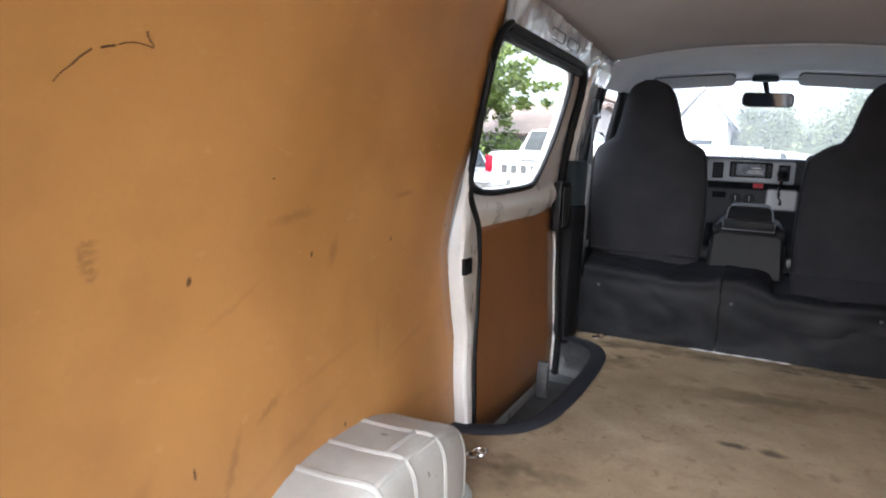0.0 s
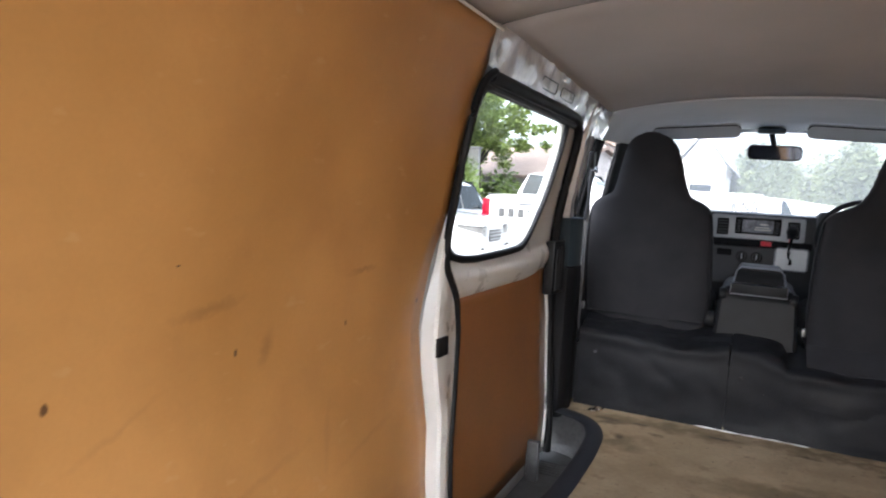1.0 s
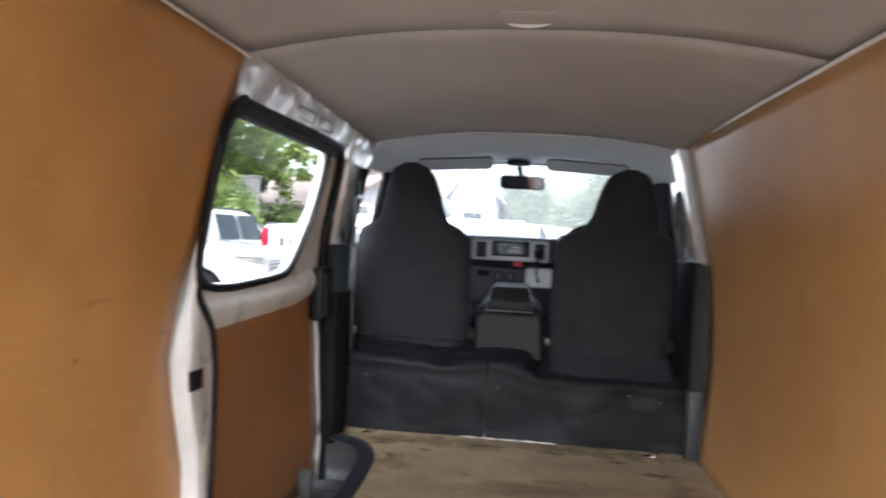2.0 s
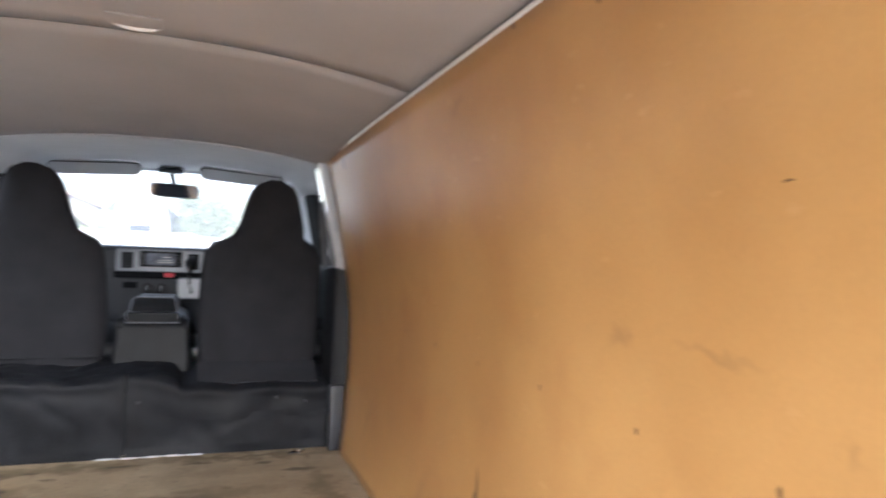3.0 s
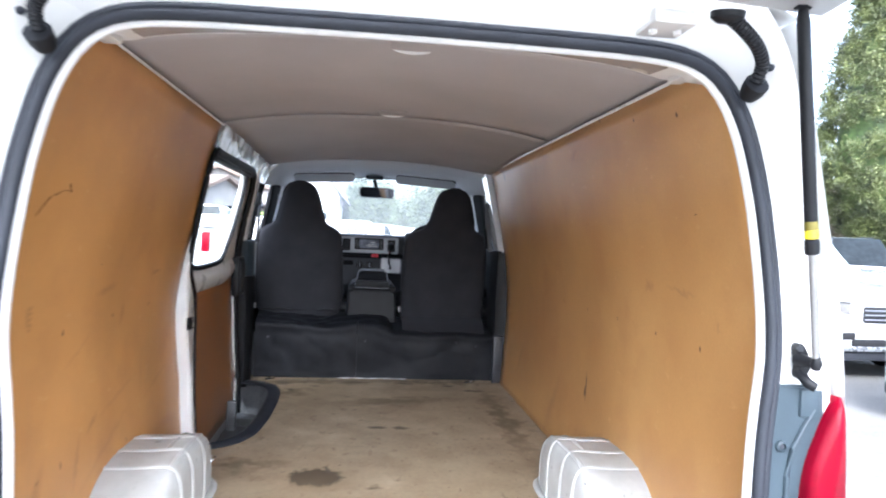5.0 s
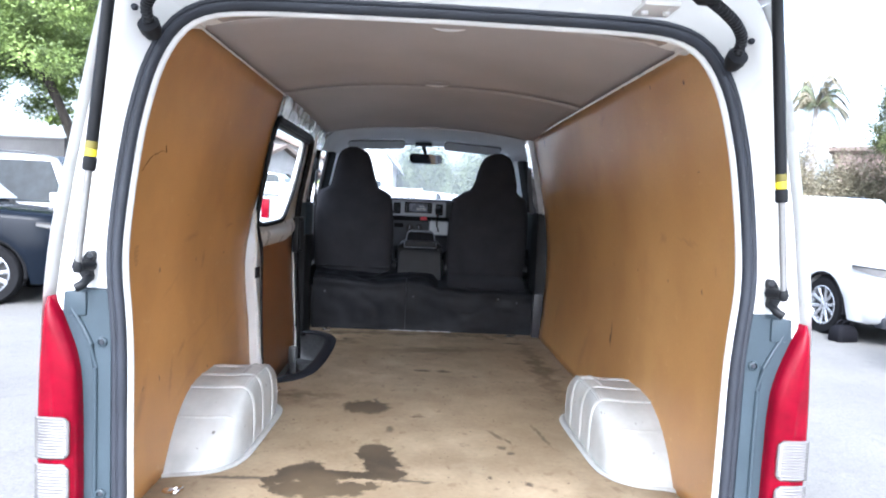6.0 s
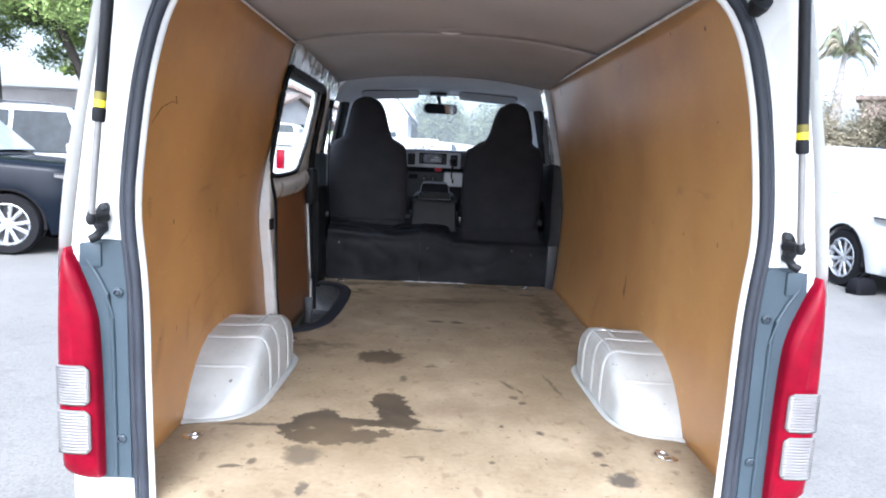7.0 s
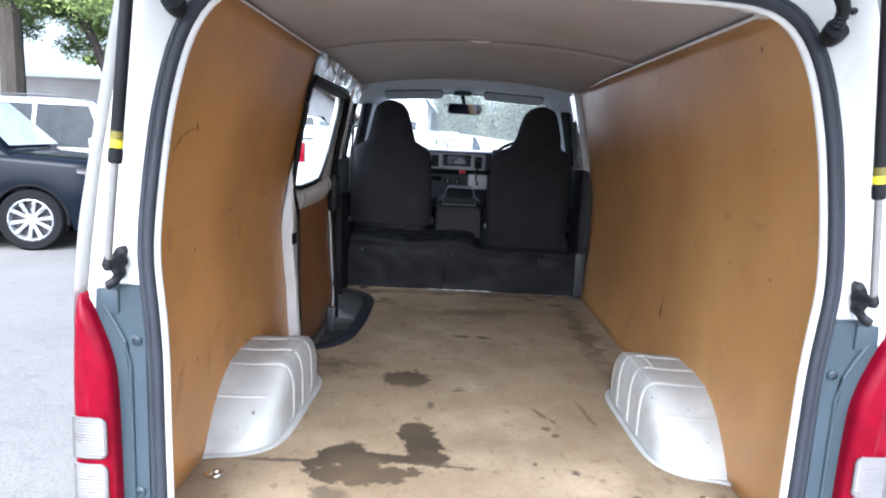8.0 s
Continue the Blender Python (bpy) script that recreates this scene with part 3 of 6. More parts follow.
# panes
rows = [[(x, 4.46 - 0.42 * f + 0.03 * (1 - (x / 0.72) ** 2), 1.40 + 0.53 * f) for x in np.linspace(-0.73 + 0.09 * f, 0.73 - 0.09 * f, 17)] for f in np.linspace(0, 1, 9)]
ws = part("window_1", loft(rows, closed=False), VEILED)
tagged(ws, "clear curved windscreen", "window", kind="structure")
ws.visible_shadow = False
for sx, nm in ((-1, "window_2"), (1, "window_3")):
    p = part(nm, side_sheet(sx, 3.01, 3.47, 1.39, 1.81, off=0.055, ny=6, nz=8), GLASS)
    tagged(p, "clear front door window", "window", kind="structure")
    p.visible_shadow = False
    fr = part("window_frame", ring_panel(sx, rounded(2.93, 3.74, 1.33, 1.86, 0.06), rounded(3.03, 3.39, 1.41, 1.79, 0.07), off=0.03, steps=3), MATTE, p, "black window surround")
    solid(fr, 0.02, 0)
    part("screen_pillar_trim", side_sheet(sx, 3.73, lambda z: 4.44 - 0.80 * (z - 1.40), 1.40, 1.90, off=0.018, ny=6, nz=10), HEADGREY, p, "light grey pillar trim")

# ---- rear opening: seal, pillars, lip ----
HALF = [(0.655, 0.60), (0.660, 0.85), (0.662, 1.10), (0.668, 1.19), (0.677, 1.27), (0.674, 1.345), (0.660, 1.463), (0.642, 1.578), (0.612, 1.695), (0.580, 1.765), (0.540, 1.812), (0.480, 1.834), (0.37, 1.841), (0.18, 1.843), (0.0, 1.844)]


def resample(pts, n):
    p = np.array(pts)
    d = np.r_[0, np.cumsum(np.hypot(*np.diff(p, axis=0).T))]
    s = np.linspace(0, d[-1], n)
    q = np.stack([np.interp(s, d, p[:, 0]), np.interp(s, d, p[:, 1])], 1)
    for _ in range(2):
        q[1:-1] = (q[:-2] + 2 * q[1:-1] + q[2:]) / 4
    return [tuple(v) for v in q]


HALF = [(x * 1.025, z + 0.008 * max(0.0, (z - 1.5) / 0.34)) for x, z in HALF]
half = resample(HALF, 60)
LEAN = lambda z: lerp([(0.6, -0.026), (1.1, -0.032), (1.25, -0.029), (1.42, -0.018), (1.6, 0.004), (1.84, 0.026)], z)
half = [(x * (1 + LEAN(z) / 1.45), z) for x, z in half]
OPENING = half + [(-x, z) for x, z in half[-2::-1]]


def outer_x(z):
    return lerp([(0.3, 0.79), (0.6, 0.812), (0.9, 0.822), (1.2, 0.806), (1.45, 0.772), (1.7, 0.722), (1.85, 0.69), (1.92, 0.655), (1.97, 0.58)], z)


OUTER_HALF = [(outer_x(z), z) for z in np.linspace(0.60, 1.93, 18)] + [(0.60, 1.965), (0.5, 1.985), (0.3, 1.995), (0.0, 2.0)]
oh = resample(OUTER_HALF, 60)
OUTER = oh + [(-x, z) for x, z in oh[-2::-1]]
edge_half = [(wall_x(z) - 0.001, z) for z in np.linspace(0.60, 1.80, 30)] + [(0.655, 1.85), (0.62, 1.895), (0.5, 1.915), (0.3, 1.93), (0.0, 1.938)]
eh = resample(edge_half, 60)
EDGE = eh + [(-x, z) for x, z in eh[-2::-1]]


def inset(d):
    """The opening's outline, moved inwards by d."""
    p = np.array(OPENING)
    t = np.gradient(p, axis=0)
    t /= np.linalg.norm(t, axis=1, keepdims=True)
    n = np.stack([-t[:, 1], t[:, 0]], 1)
    return [tuple(v) for v in p + n * d]


bm = tube([(x, 0.058 + LEAN(z), z) for x, z in inset(0.0045)], 0.0105, 12, ref=Vector((0, 1, 0)))
tube([(x, 0.063 + LEAN(z), z) for x, z in inset(-0.0115)], 0.0078, 12, ref=Vector((0, 1, 0)), bm=bm)
seal = part("rear_door_seal", bm, RUBBER)
tagged(seal, "dark rubber weatherstrip round the rear opening", "trim", kind="structure")
bead = part("flange", loft([[(x, y + LEAN(z), z) for x, z in inset(d)] for d, y in ((0.0, 0.064), (0.014, 0.068), (0.0185, 0.074), (0.0195, 0.081), (0.017, 0.089), (-0.02, 0.102))], closed=False), LIP, seal, "white metal lip inside the seal")
frame_rear = thing("rear_frame", "white painted frame round the rear opening", "frame", kind="structure")
part("pillar_face", loft([[(x, 0.074 + LEAN(z), z) for x, z in OPENING], [(x + (a - x) * 0.14, 0.068 + LEAN(z), z + (b - z) * 0.14) for (x, z), (a, b) in zip(OPENING, OUTER)], [(x + (a - x) * 0.22, 0.064 + 0.8 * LEAN(z), z + (b - z) * 0.22) for (x, z), (a, b) in zip(OPENING, OUTER)],
                          [(x + (a - x) * 0.60, 0.046, z + (b - z) * 0.60) for (x, z), (a, b) in zip(OPENING, OUTER)], [(x + (a - x) * 0.7, 0.036, z + (b - z) * 0.7) for (x, z), (a, b) in zip(OPENING, OUTER)], [(x + (a - x) * 0.93, 0.030, z + (b - z) * 0.93) for (x, z), (a, b) in zip(OPENING, OUTER)],
                          [(a, 0.040, b) for a, b in OUTER], [(a + 0.001, 0.08, b) for a, b in OUTER]], closed=False), WHITE, frame_rear)
part("inner_lip", loft([[(x, 0.070 + LEAN(z), z) for x, z in OPENING], [(x + (a - x) * 0.15, 0.088 + LEAN(z), z + (b - z) * 0.15) for (x, z), (a, b) in zip(OPENING, EDGE)],
                        [(x + (a - x) * 0.55, 0.112, z + (b - z) * 0.55) for (x, z), (a, b) in zip(OPENING, EDGE)],
                        [(a, 0.157 if b < 1.80 else 0.157 + 0.30 * min(1, (b - 1.80) / 0.09), b) for a, b in EDGE], ], closed=False), LIP, frame_rear)
for sx in (-1, 1):
    part("corner_bracket", box(min(sx * 0.615, sx * 0.662), max(sx * 0.615, sx * 0.662), 0.19, 0.40, 1.862, 1.90, 0.010), LIP, frame_rear)
for sx in (-1, 1):
    part("rubber_stop", lathe([(0.0, 0.010), (0.005, 0.009), (0.007, 0.004), (0.007, 0.0)], 12, Matrix.Translation((sx * 0.648, 0.040, 1.815)) @ UP_XZ), RUBBER, frame_rear, "small grey rubber stop")
top = [i for i, (a, b) in enumerate(EDGE) if b > 1.845 and OPENING[i][1] > 1.80]
part("header_trim", loft([[(OPENING[i][0] + (EDGE[i][0] - OPENING[i][0]) * f, y + (LEAN(OPENING[i][1]) if f < 0.5 else 0), OPENING[i][1] + (EDGE[i][1] - OPENING[i][1]) * f - 0.004) for i in top] for f, y in ((0.15, 0.092), (0.55, 0.116), (1.0, 0.44))], closed=False), TAUPE, frame_rear, "glossy taupe header trim")
sill = part("rear_sill", box(-0.66, 0.66, -0.01, 0.07, 0.50, 0.612, 0.012), LIP, frame_rear)
part("lower_panel", box(-0.81, 0.81, 0.0, 0.05, 0.34, 0.60, 0.01), WHITE, frame_rear)
bumper = part("rear_bumper", box(-0.83, 0.83, -0.13, 0.0, 0.36, 0.56, 0.04, 3), WHITE)
tagged(bumper, "white moulded rear bumper", "bumper")


# ---- tail lights and their grey trims ----
def tail_light(side):
    lamp = thing("tail_light", "tall red tail light with two clear ribbed lenses", "tail light", "pair of tail lights")
    shape = smoothed([(0.739, 0.704), (0.741, 0.698), (0.780, 0.700), (0.814, 0.710), (0.825, 0.720), (0.828, 0.90), (0.825, 1.06), (0.813, 1.208), (0.800, 1.214), (0.774, 1.150), (0.752, 1.09), (0.742, 1.03), (0.739, 0.85)], 2)
    shape = [(side * x, z) for x, z in shape]
    bm = bmesh.new()
    c = np.mean(shape, axis=0)
    rings = []
    for f, y in ((1.0, 0.050), (1.0, 0.014), (0.95, 0.004), (0.8, -0.003), (0.4, -0.006), (0.05, -0.007)):
        rings.append([(c[0] + (x - c[0]) * f, y + 0.012 * (max(0, abs(x) - 0.788) / 0.052) ** 2, c[1] + (z - c[1]) * f) for x, z in shape])
    part("red_lens", loft(rings, bm=bm), RED, lamp, "glossy red lens")
    for za, zb in ((0.875, 0.9625), (0.766, 0.863)):
        taper = lambda x: -0.0095 + 0.018 * (max(0, abs(x) - 0.788) / 0.052) ** 2
        rows = []
        for k in range(29):
            z = za + (zb - za) * k / 28
            u = 2 * k / 28 - 1
            rows.append([(side * x, taper(x) - (0.0022 if k % 2 else 0), z) for x in np.linspace(0.749 + 0.012 * max(0, (abs(u) - 0.72) / 0.28) ** 2, 0.821, 7)])
        bm = loft(rows, closed=False)
        p = part("clear_lens", bm, CLEARLENS, lamp, "clear horizontally ribbed lens")
        solid(p, 0.004, 0)
    trim = thing("corner_trim", "blue-grey plastic corner trim beside the tail light", "trim panel", "pair of corner trims")
    out = [(0.679, 0.69), (0.756, 0.69), (0.756, 1.08), (0.778, 1.14), (0.802, 1.20), (0.792, 1.222), (0.750, 1.229), (0.694, 1.229), (0.682, 1.20)]
    out = [(side * x, z) for x, z in out]
    part("panel", prism(out if side > 0 else out[::-1], 0.040, Matrix.Translation((0, 0.072, 0)) @ UP_XZ, bev=0.004), GREYTRIM, trim)
    part("raised_shoulder", tube([(side * x, 0.030, z) for x, z in ((0.716, 0.70), (0.716, 0.95), (0.717, 1.06), (0.725, 1.11), (0.745, 1.15), (0.766, 1.185))], 0.005, 8), GREYTRIM, trim)
    part("top_block", box(min(side * 0.735, side * 0.775), max(side * 0.735, side * 0.775), 0.026, 0.045, 1.170, 1.222, 0.006), GREYTRIM, trim)
    for z in (1.115, 0.785):
        s = part("screw_boss", lathe([(0.0, 0.004), (0.006, 0.004), (0.007, 0.009), (0.0105, 0.007), (0.012, 0.0)], 16, Matrix.Translation((side * 0.703, 0.034, z)) @ UP_XZ), GREYTRIM, trim)
        part("screw", lathe([(0.0, 0.007), (0.005, 0.006), (0.006, 0.002)], 10, Matrix.Translation((side * 0.703, 0.033, z)) @ UP_XZ), RUBBER, s, "dark screw head")


tail_light(-1)
tail_light(1)


# ---- gas struts ----
def strut(side):
    g = thing("gas_strut", "black gas strut with yellow label and steel rod", "gas strut", "pair of tailgate struts")
    at = lambda z: Vector((side * (0.7355 - 0.124 * (z - 1.28)), -0.0094 - 0.038 * (z - 1.28), z))
    part("rod", tube([at(1.285), at(1.50)], 0.0070, 12), ROD, g, "bare steel rod")
    part("tube", tube([at(1.474), at(1.480), at(1.499), at(1.501), at(1.505), at(1.88), at(1.90)], [0.0115, 0.0128, 0.0128, 0.0108, 0.0115, 0.0115, 0.008], 14), BLACK, g)
    part("label", tube([at(1.503), at(1.517)], 0.0120, 14, cap=False), YELLOW, g, "bright yellow label")
    part("label", tube([at(1.517), at(1.533)], 0.0120, 14, cap=False), OLIVE, g, "olive printed part of the label")
    bm = tube([at(1.90), at(1.915)], [0.009, 0.014], 10)
    part("top_joint", lathe([(0.0, -0.018), (0.016, -0.014), (0.018, 0.0), (0.016, 0.014), (0.0, 0.018)], 14, pose(*at(1.915), 0, 90, 0), bm=bm), BLACK, g)
    br = bmesh.new()
    prism(smoothed([(side * x, z) for x, z in ((0.736, 1.306), (0.725, 1.309), (0.720, 1.296), (0.729, 1.272), (0.724, 1.246), (0.737, 1.240), (0.752, 1.262), (0.749, 1.280))], 2), 0.022, Matrix.Translation((0, 0.048, 0)) @ UP_XZ, bm=br)
    tube([(side * 0.730, 0.032, 1.252), (side * 0.731, 0.020, 1.248), (side * 0.736, 0.012, 1.238), (side * 0.748, 0.008, 1.231)], [0.009, 0.009, 0.010, 0.0095], 10, bm=br)
    tube([(side * 0.727, 0.032, 1.278), (side * 0.735, -0.006, 1.278)], [0.013, 0.009], 10, bm=br)
    lathe([(0.0, -0.013), (0.007, -0.011), (0.011, 0.0), (0.008, 0.010), (0.0055, 0.020)], 14, pose(side * 0.7355, -0.0094, 1.277), bm=br)
    bk = part("bracket", br, BLACK, g, "black bolted bracket with ball joint")
    for x, z in ((0.727, 1.299), (0.731, 1.251)):
        part("bolt", lathe([(0.0, 0.006), (0.006, 0.006), (0.0065, 0.0)], 6, Matrix.Translation((side * x, 0.027, z)) @ UP_XZ), DARKTRIM, bk)


strut(-1)
strut(1)


# ---- raised tailgate, hinges, cable conduits ----
gate = thing("tailgate", "white tailgate raised overhead, pressed inner panel", "tailgate")
slope = math.tan(radians(11))
def gz(y):
    return 1.888 + (-y - 0.02) * slope
rings = []
for y in np.linspace(-0.02, -1.28, 12):
    hw = 0.70 + 0.08 * min(1, (-y) / 0.5)
    rings.append([(x, y, gz(y) + 0.03 * (1 - (x / 0.8) ** 2)) for x in np.linspace(-hw, hw, 21)])
solid(part("inner_panel", loft(rings, closed=False), WHITE, gate), 0.05, 1)
for sx in (-1, 1):
    part("pressing", tube([(sx * 0.55, y, gz(y) - 0.004 + 0.015) for y in np.linspace(-0.1, -1.1, 8)], [0.02] * 8, 8, flat=0.6), WHITE, gate)
part("pressing", tube([(x, -0.12, gz(-0.12) + 0.028 * (1 - (x / 0.8) ** 2)) for x in np.linspace(-0.55, 0.55, 14)], 0.02, 8, flat=0.6), WHITE, gate)
for sx in (-1, 1):
    hinge = thing("hinge", "white painted tailgate hinge", "hinge", "tailgate hinges")
    part("leaf", box(min(sx * 0.385, sx * 0.46), max(sx * 0.385, sx * 0.46), -0.05, 0.035, 1.852, 1.862, 0.004), WHITE, hinge)
    part("knuckle", tube([(sx * 0.388, -0.03, 1.868), (sx * 0.457, -0.03, 1.868)], 0.013, 12), WHITE, hinge)
    for dx in (0.40, 0.445):
        part("bolt", lathe([(0, 0.006), (0.007, 0.006), (0.008, 0)], 6, pose(sx * dx, -0.005, 1.852, 180)), LIP, hinge)
    hose = thing("cable_conduit", "black corrugated rubber cable conduit", "conduit", "pair of cable conduits")
    p0, p2 = Vector((sx * 0.503, -0.065, 1.866)), Vector((sx * 0.612, 0.030, 1.772))
    way = [p0, Vector((sx * 0.535, -0.058, 1.850)), Vector((sx * 0.580, -0.030, 1.832)), Vector((sx * 0.612, 0.000, 1.810)), p2]
    pts = [way[min(3, int(f * 4))].lerp(way[min(3, int(f * 4)) + 1], f * 4 - min(3, int(f * 4))) for f in np.linspace(0, 1, 46)]
    for _ in range(12):
        pts = [pts[0]] + [(a + 2 * b + c) / 4 for a, b, c in zip(pts, pts[1:], pts[2:])] + [pts[-1]]
    part("corrugated_tube", tube(pts, [0.0125 if k % 2 else 0.0102 for k in range(46)], 10), BLACK, hose)
    part("grommet", lathe([(0.0, -0.012), (0.017, -0.012), (0.027, -0.004), (0.028, 0.006), (0.0, 0.008)], 18, pose(*p0, 8, 0, 0)), BLACK, hose)
    part("grommet", lathe([(0.0, -0.02), (0.016, -0.02), (0.021, -0.004), (0.022, 0.014), (0.0, 0.016)], 18, Matrix.Translation(p2) @ pose(0, 0, 0, 60, 0, 0)), BLACK, hose)


# ---- wheel arches ----
def wheel_arch(side):
    ya, yb, top = 0.515, 1.258, 0.232

    def size(y):
        f = min(1.0, max(0.0, (y - ya) / (yb - ya)))
        u = 2 * f
        h = top * ((1 - (1 - u) ** 2.1) ** 0.93 if u < 1 else (1 - (u - 1) ** 4.0) ** 0.55)
        d = 0.205 * (1 - abs(2 * f - 1) ** 6) ** 0.5 * (0.9 + 0.1 * f)
        return max(h, 0.004), max(d, 0.004)

    def at(y, a, lift=0.0):
        h, d = size(y)
        cx, cz = math.cos(a) ** 0.40, math.sin(a) ** 0.40
        return (side * (0.772 - (d + lift + 0.02) * cx), y, FZ + (h + lift) * cz - 0.036 * (h / top) * math.sin(a) ** 5)

    angles = [math.pi / 2 * j / 24 for j in range(25)]
    arch = thing("wheel_arch", "white pressed-metal wheel arch with raised beads, scuffed", "wheel arch", "pair of wheel arches")
    part("shell", loft([[at(ya + (yb - ya) * k / 90, a) for a in angles] for k in range(91)], closed=False), ARCH, arch)
    for y in (0.66, 0.79, 0.90, 1.03, 1.16):
        part("bead", tube([at(y, a, -0.0062 if y > 0.7 else -0.009) for a in (angles if y > 0.7 else angles[10:])], 0.0108, 8, ref=Vector((0, 1, 0))), ARCH, arch)
    for a, y0, y1 in ((0.80, 0.79, 1.16), (1.22, 0.90, 1.16)):
        part("bead", tube([at(y, a, -0.0062) for y in np.linspace(y0, y1, 24)], 0.0102, 8), ARCH, arch)
    pts = []
    for k in range(61):
        y = ya - 0.012 + (yb - ya + 0.024) * k / 60
        pts.append((side * (0.752 - size(y)[1] - 0.012 if 0 < k < 60 else 0.752), y, FZ + 0.003))
    part("base_flange", tube(pts, 0.012, 8, flat=0.4), ARCH, arch)


wheel_arch(-1)
wheel_arch(1)


# ---- tie-down rings ----
def ring_anchor(x, y, turn):
    r = thing("tie_down_ring", "chrome tie-down ring folded flat on the floor", "tie-down ring", "floor rings", at=(x, y, FZ), turn=turn)
    part("plate", lathe([(0, 0.004), (0.014, 0.004), (0.017, 0.0)], 18, pose(0, 0, 0.0005) @ Matrix.Diagonal((1.6, 1, 1, 1))), CHROME, r)
    part("loop", tube([(0.018 + 0.018 * math.cos(a), 0.02 * math.sin(a), 0.008 + 0.004 * math.cos(a)) for a in np.linspace(0, 2 * math.pi, 18)[:-1]], 0.0035, 8, closed=True), CHROME, r)


for x, y, a in ((-0.629, 1.376, 40), (-0.693, 0.412, -25), (0.658, 0.387, 160), (-0.60, 2.775, 20), (0.56, 2.765, 0)):
    ring_anchor(x, y, a)

# ---- sliding door with its window ----
door = thing("door_1", "white sliding side door, shut, hardboard lower panel", "door", kind="structure")
WIN = smoothed([(1.585, 1.312), (1.552, 1.42), (1.542, 1.60), (1.548, 1.738), (1.62, 1.750), (2.25, 1.752), (2.345, 1.746), (2.335, 1.60), (2.30, 1.47), (2.215, 1.338), (2.12, 1.320)], 2)
DOOR_OUT = smoothed([(1.50, 0.42), (1.50, 1.78), (1.56, 1.80), (2.58, 1.80), (2.64, 1.76), (2.68, 0.9), (2.66, 0.42)], 1)
solid(part("door_shell", ring_panel(-1, DOOR_OUT, WIN, off=0.012, steps=10), LIP, door), 0.02, 1)
pane = part("window_pane", ring_panel(-1, WIN, [(2.0 + 0.01 * math.cos(a), 1.53 + 0.01 * math.sin(a)) for a in np.linspace(0, 6.28, 20)[:-1]], off=0.010, steps=3), TINT, door, "clear door glass")
pane.visible_shadow = False
outer_win = [(2.0 + (y - 2.0) * 1.045, 1.53 + (z - 1.53) * 1.09) for y, z in WIN]
solid(part("window_seal", ring_panel(-1, outer_win, WIN, off=0.002, steps=2), BLACK, door, "black window rubber"), 0.012, 0)
solid(part("top_channel", side_sheet(-1, lambda z: lerp([(1.742, 1.525), (1.765, 1.535), (1.788, 1.59)], z), lambda z: 2.43 - 0.5 * (1.79 - z), 1.742, 1.788, off=-0.010, ny=12, nz=5), DARKTRIM, door, "dark upper window rail"), 0.02, 1)
for zz in (1.752, 1.765, 1.778):
    part("rail_ridge", tube([(-(wall_x(zz) - 0.012), y, zz) for y in np.linspace(1.54, 2.45, 8)], 0.003, 6), RUBBER, door)
rows = []
for k in range(13):
    f = k / 12
    z = 1.196 + 0.116 * f
    rows.append([(-(wall_x(z) + 0.008 - 0.024 * math.sin(math.pi * min(1, f * 1.15)) ** 0.8), 1.61 + 0.89 * j / 14, z + 0.028 * max(0, (j - 10) / 4) ** 2) for j in range(15)])
part("window_sill", loft(rows, closed=False), LIP, door, "rolled white metal sill")
solid(part("lower_panel", side_sheet(-1, 1.56, lambda z: lerp([(0.5, 2.55), (0.69, 2.60), (1.02, 2.595), (1.22, 2.52)], z), 0.50, 1.218, off=0.006, ny=12, nz=14), PLY_DOOR, door, "brown hardboard panel"), 0.006, 1)
part("edge_strip", tube([(-(wall_x(z) + 0.004), lerp([(0.5, 2.56), (0.69, 2.61), (1.02, 2.605), (1.22, 2.53)], z), z) for z in np.linspace(0.5, 1.22, 16)], 0.007, 8), LIP, door, "bright metal edge")
RUB = resample([(1.590, 0.52), (1.612, 0.808), (1.637, 0.953), (1.642, 1.104), (1.612, 1.214), (1.575, 1.262), (1.535, 1.309), (1.520, 1.41), (1.504, 1.55), (1.500, 1.66), (1.506, 1.73), (1.525, 1.765), (1.57, 1.784)], 80)
part("rear_rubber", tube([(-(wall_x(z) - lerp([(0.5, 0.030), (1.21, 0.030), (1.31, 0.018), (1.40, 0.014), (1.79, 0.012)], z)), y, z) for y, z in RUB], 0.0105, 8), BLACK, door, "black door-edge rubber")
latch = part("latch_cover", box(-0.775, -0.733, 2.475, 2.62, 1.12, 1.325, 0.012), BLACK, door, "black latch cover")
for y in (2.50, 2.535, 2.58):
    part("ridge", tube([(-0.733, y, 1.135), (-0.730, y, 1.15), (-0.730, y, 1.295), (-0.735, y, 1.312)], 0.007, 8), BLACK, latch)
part("top_edge", tube([(-0.760, 2.482, 1.326), (-0.737, 2.49, 1.326), (-0.735, 2.60, 1.326)], 0.0022, 6), STEEL, latch, "worn bright edge")

